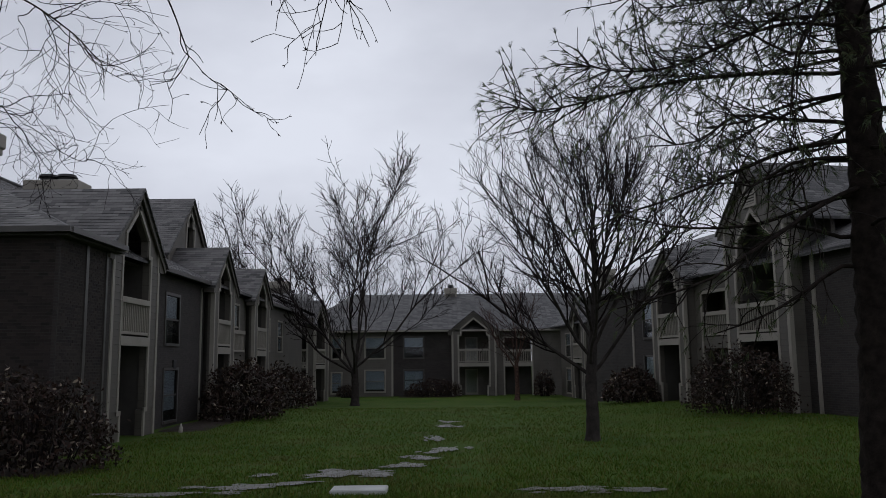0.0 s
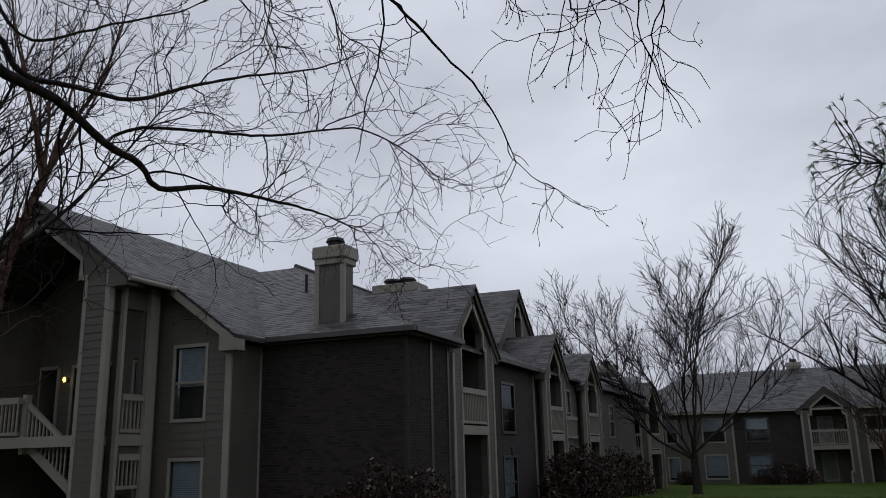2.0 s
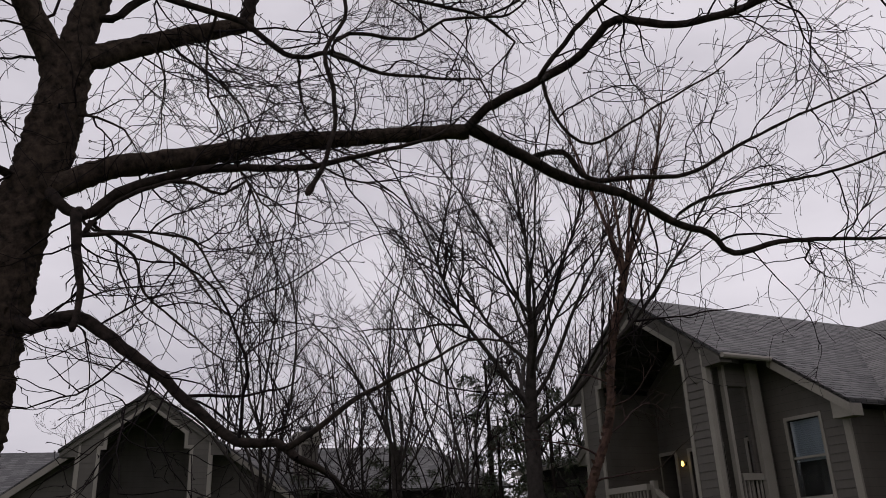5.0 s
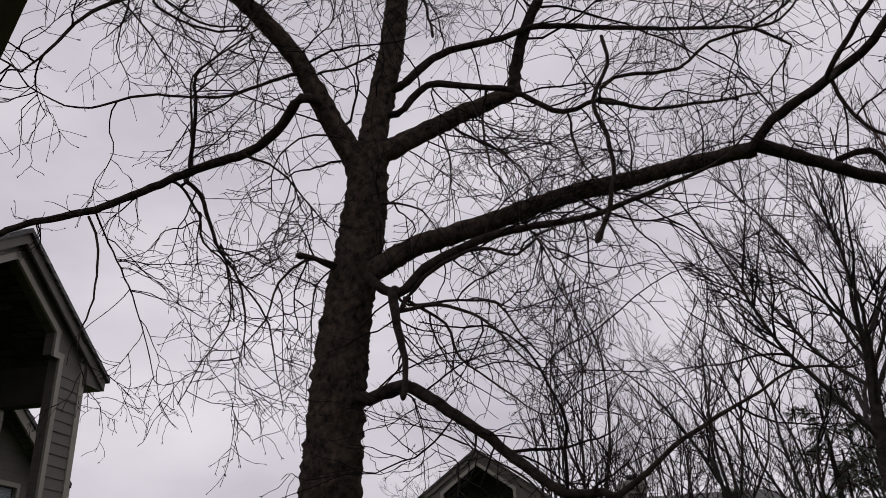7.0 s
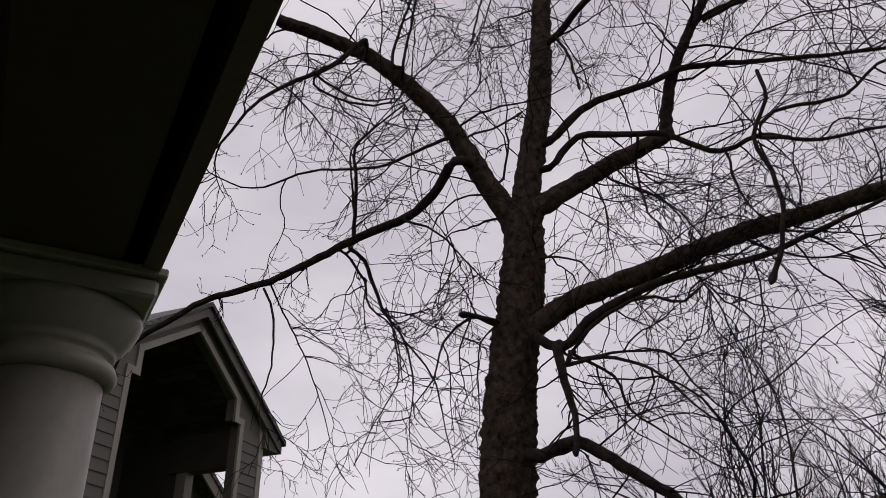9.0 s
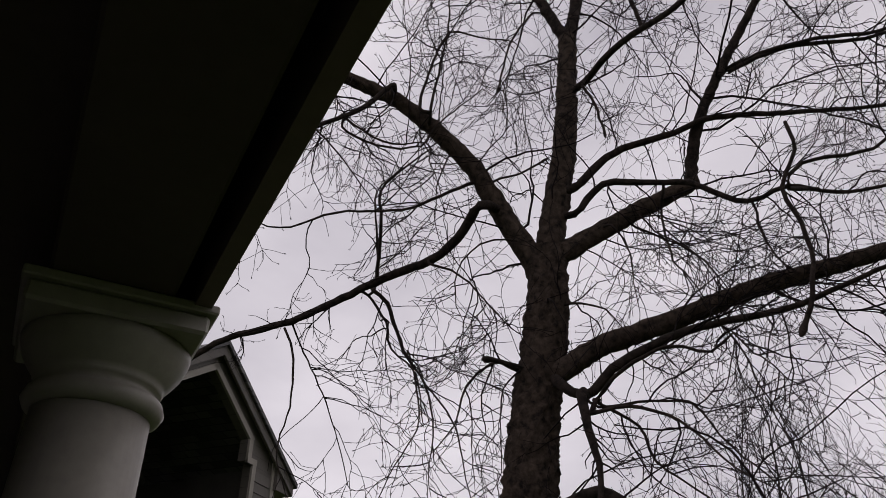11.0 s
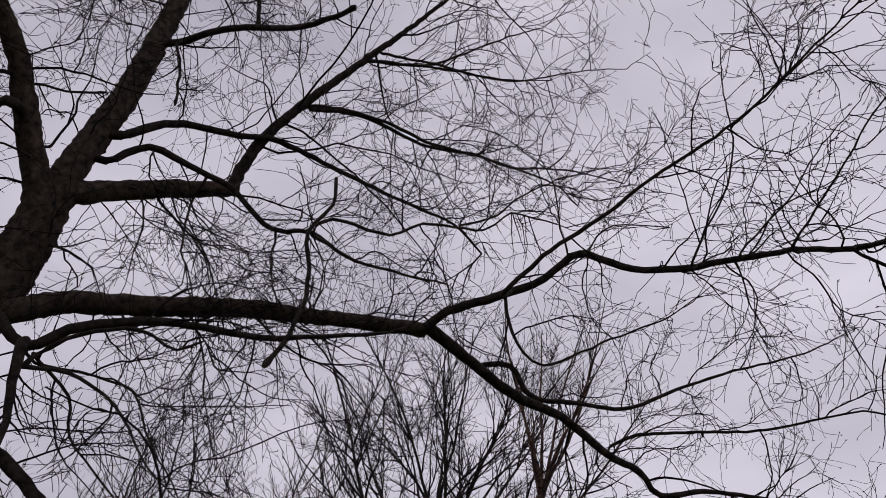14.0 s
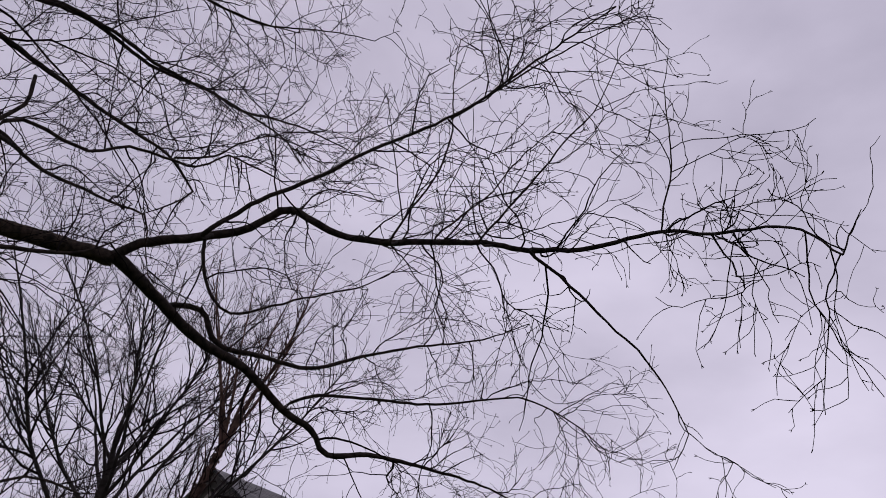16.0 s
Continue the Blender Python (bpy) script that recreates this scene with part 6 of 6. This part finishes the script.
for i, (x, y, rx, ry, h, count, label) in enumerate([
        (-8.0, 16.6, 1.7, 1.2, 1.75, 5200, "reddish brown clipped shrub beside the brick wall"),
        (-9.9, 17.2, 1.3, 0.9, 1.2, 2600, "low reddish shrub at the foot of the brick wall"),
        (-7.4, 31.6, 1.5, 2.6, 2.0, 5000, "dense reddish shrub in front of the balcony bay"),
        (-7.5, 40.0, 1.4, 2.2, 2.0, 3200, "rounded reddish shrub beside the wing"),
        (10.1, 27.8, 1.7, 2.3, 2.1, 7000, "large reddish shrub in front of the brick wall"),
        (8.6, 37.2, 1.3, 1.6, 1.45, 3600, "reddish shrub beside the balcony bay"),
        (-0.6, 62.4, 2.2, 0.8, 1.3, 2200, "low shrub under the brick wall"),
        (7.6, 61.5, 0.8, 0.8, 1.9, 1000, "narrow upright shrub beside the bay"),
        (-7.2, 62.5, 0.8, 0.6, 0.9, 700, "small shrub by the siding wall")]):
    shrub(x, y, rx, ry, h, count, 50 + i, label, 0.06 if y < 30 else 0.085)


# ---- grass ----
def grass(seed, count):
    g = np.random.default_rng(seed)
    y = 12.5 + 26 * g.uniform(0, 1, count) ** 1.7
    x = g.uniform(-1, 1, count) * (0.56 * y + 1.0)
    keep = (x > -8.2) & (x < 13)
    x, y = x[keep], y[keep]
    patchy = np.array([noise.noise(Vector((p * 0.7, q * 0.7, 5))) for p, q in zip(x, y)])
    full = patchy > g.uniform(-0.75, -0.15, len(x))
    x, y = x[full], y[full]
    n_ = len(x)
    z = np.array([ground_z(p, q) for p, q in zip(x, y)])
    a = g.uniform(0, 6.28, n_)
    h = g.uniform(0.025, 0.075, n_)
    w = 0.012
    lean = g.normal(0, 0.035, (n_, 2))
    v = np.stack([np.stack([x - w * np.cos(a), y - w * np.sin(a), z - 0.01], -1), np.stack([x + w * np.cos(a), y + w * np.sin(a), z - 0.01], -1), np.stack([x + lean[:, 0], y + lean[:, 1], z + h], -1)], 1).reshape(-1, 3)
    me = bpy.data.meshes.new("grass")
    me.from_pydata(v.tolist(), [], np.arange(3 * n_).reshape(-1, 3).tolist())
    me.materials.append(GRASS)
    tagged(new("grass", me), "short uneven wet grass blades", "grass", kind="stuff")


grass(77, 150000)


# ---- pieces of walls and roofs ----
def coursed(parent, m, x0, x1, z0, z1, width, height, gap, proud, mat, name, single, keep=None):
    """Bricks or shingle tabs in running courses on a face: the first ones objects of their own, the rest joined."""
    g = random.Random(int(x0 * 31 + z1 * 17))
    w, h = width - gap, height - gap
    low = proud * 1.0
    high = proud * (0.35 if name == "shingle" else 1.0)
    me = mesh_of(prism([(0, 0), (w, 0), (w, h), (0, h)], -proud, 0.004), mat)
    for v in me.vertices:
        if v.co.y < 0:
            v.co.y = -(low if v.co.z < h / 2 else high)
    v, f, made, row, z = [], [], 0, 0, z0
    while z + h <= z1:
        x = x0 - (width / 2 if row % 2 else 0)
        while x < x1:
            a, c = max(x, x0), min(x + w, x1)
            if c - a > 0.04 and (keep is None or keep((a + c) / 2, z + h / 2)):
                lift = g.uniform(-0.25, 0.35) * proud
                if made < single and c - a > w - 1e-4:
                    placed(name, me, m @ Matrix.Translation((a, -lift, z)), parent)
                    made += 1
                else:
                    k = len(v)
                    for y, zz in ((-low - lift, 0), (-high - lift, h), (0.004, h), (0.004, 0)):
                        v += [tuple(m @ Vector((a, y, z + zz))), tuple(m @ Vector((c, y, z + zz)))]
                    f += [(k, k + 1, k + 3, k + 2), (k + 2, k + 3, k + 5, k + 4), (k + 6, k + 7, k + 1, k), (k, k + 2, k + 4, k + 6), (k + 1, k + 7, k + 5, k + 3)]
            x += width
        z += height
        row += 1
    if f:
        rest = bpy.data.meshes.new(name)
        rest.from_pydata(v, [], f)
        rest.materials.append(mat)
        part(name, rest, None, parent, kind="stuff")


def slope_frame(origin, along, up):
    x, z = Vector(along).normalized(), Vector(up).normalized()
    y = z.cross(x)
    m = Matrix((x, y, z)).transposed().to_4x4()
    m.translation = Vector(origin)
    return m


# brick end wall and its return
coursed(east, S_WALL, -12.92, -8.62, 0.0, 4.98, 0.215, 0.076, 0.011, 0.007, BRICKS, "brick", 280)
coursed(east, face(-8.6, 18.7, 0, E90), 0.01, 1.33, 0.0, 4.98, 0.215, 0.076, 0.011, 0.007, BRICKS, "brick", 0)
coursed(east, face(-8.6, 18.7, 0, E90), 1.52, 2.53, 0.0, 4.98, 0.215, 0.076, 0.011, 0.007, BRICKS, "brick", 0)

# stair wing, slope towards the court
run = math.hypot(1, sl)
m = slope_frame((-12.55, 15.24, 8.95 - 5.35 * sl), (0, 1, 0), (-1, 0, sl))
full = 5.35 * run
coursed(stair, m, 0.0, 10.1, 0.02, full - 0.02, 0.33, 0.15, 0.007, 0.008, TAB, "shingle", 280, lambda x, z: z > (5.35 - 3.31) * run + 0.08 or 1.75 < x < 9)
# main roof, end slope
ms = slope_frame((0, 18.4, 5.2), (1, 0, 0), (0, 5.8, 3.42))
far_up = math.hypot(5.8, 3.42)
coursed(east, ms, -17.5, -8.3, 0.02, far_up, 0.33, 0.15, 0.007, 0.008, TAB, "shingle", 0, lambda x, z: x < -8.36 - z / far_up * 7.2 and not (-11.43 < x < -10.63 and 0.6 < z < 1.4))
# main roof, slope towards the court
me_ = slope_frame((-8.65, 0, 5.15), (0, 1, 0), (-6.85, 0, 3.47))
coursed(east, me_, 22.2, 50.0, 0.02, 7.6, 0.33, 0.15, 0.007, 0.008, TAB, "shingle", 0, lambda x, z: x > 22.3 + z / 7.68 * 1.9)
# steep bay roofs, the slopes seen from the porch
for cy_, width_, eave_, peak_, fx, back_ in ((23.45, 4.3, 5.15, 7.15, -8.6, 4.0), (32.9, 3.75, 5.05, 6.72, -8.6, 4.0), (39.65, 3.9, 5.0, 6.6, -8.6, 4.0), (34.6, 6.04, 6.4, 9.1, -10.6, 5.0)):
    h_ = width_ / 2
    k_ = (peak_ - eave_) / h_
    h_ += 0.06
    m = slope_frame((fx + 0.16, cy_ - h_, peak_ - k_ * h_), (1, 0, 0), (0, 1, k_))
    coursed(east, m, -back_ - 0.3, 0.0, 0.01, h_ * math.hypot(1, k_) - 0.01, 0.33, 0.15, 0.007, 0.008, TAB, "shingle", 0)
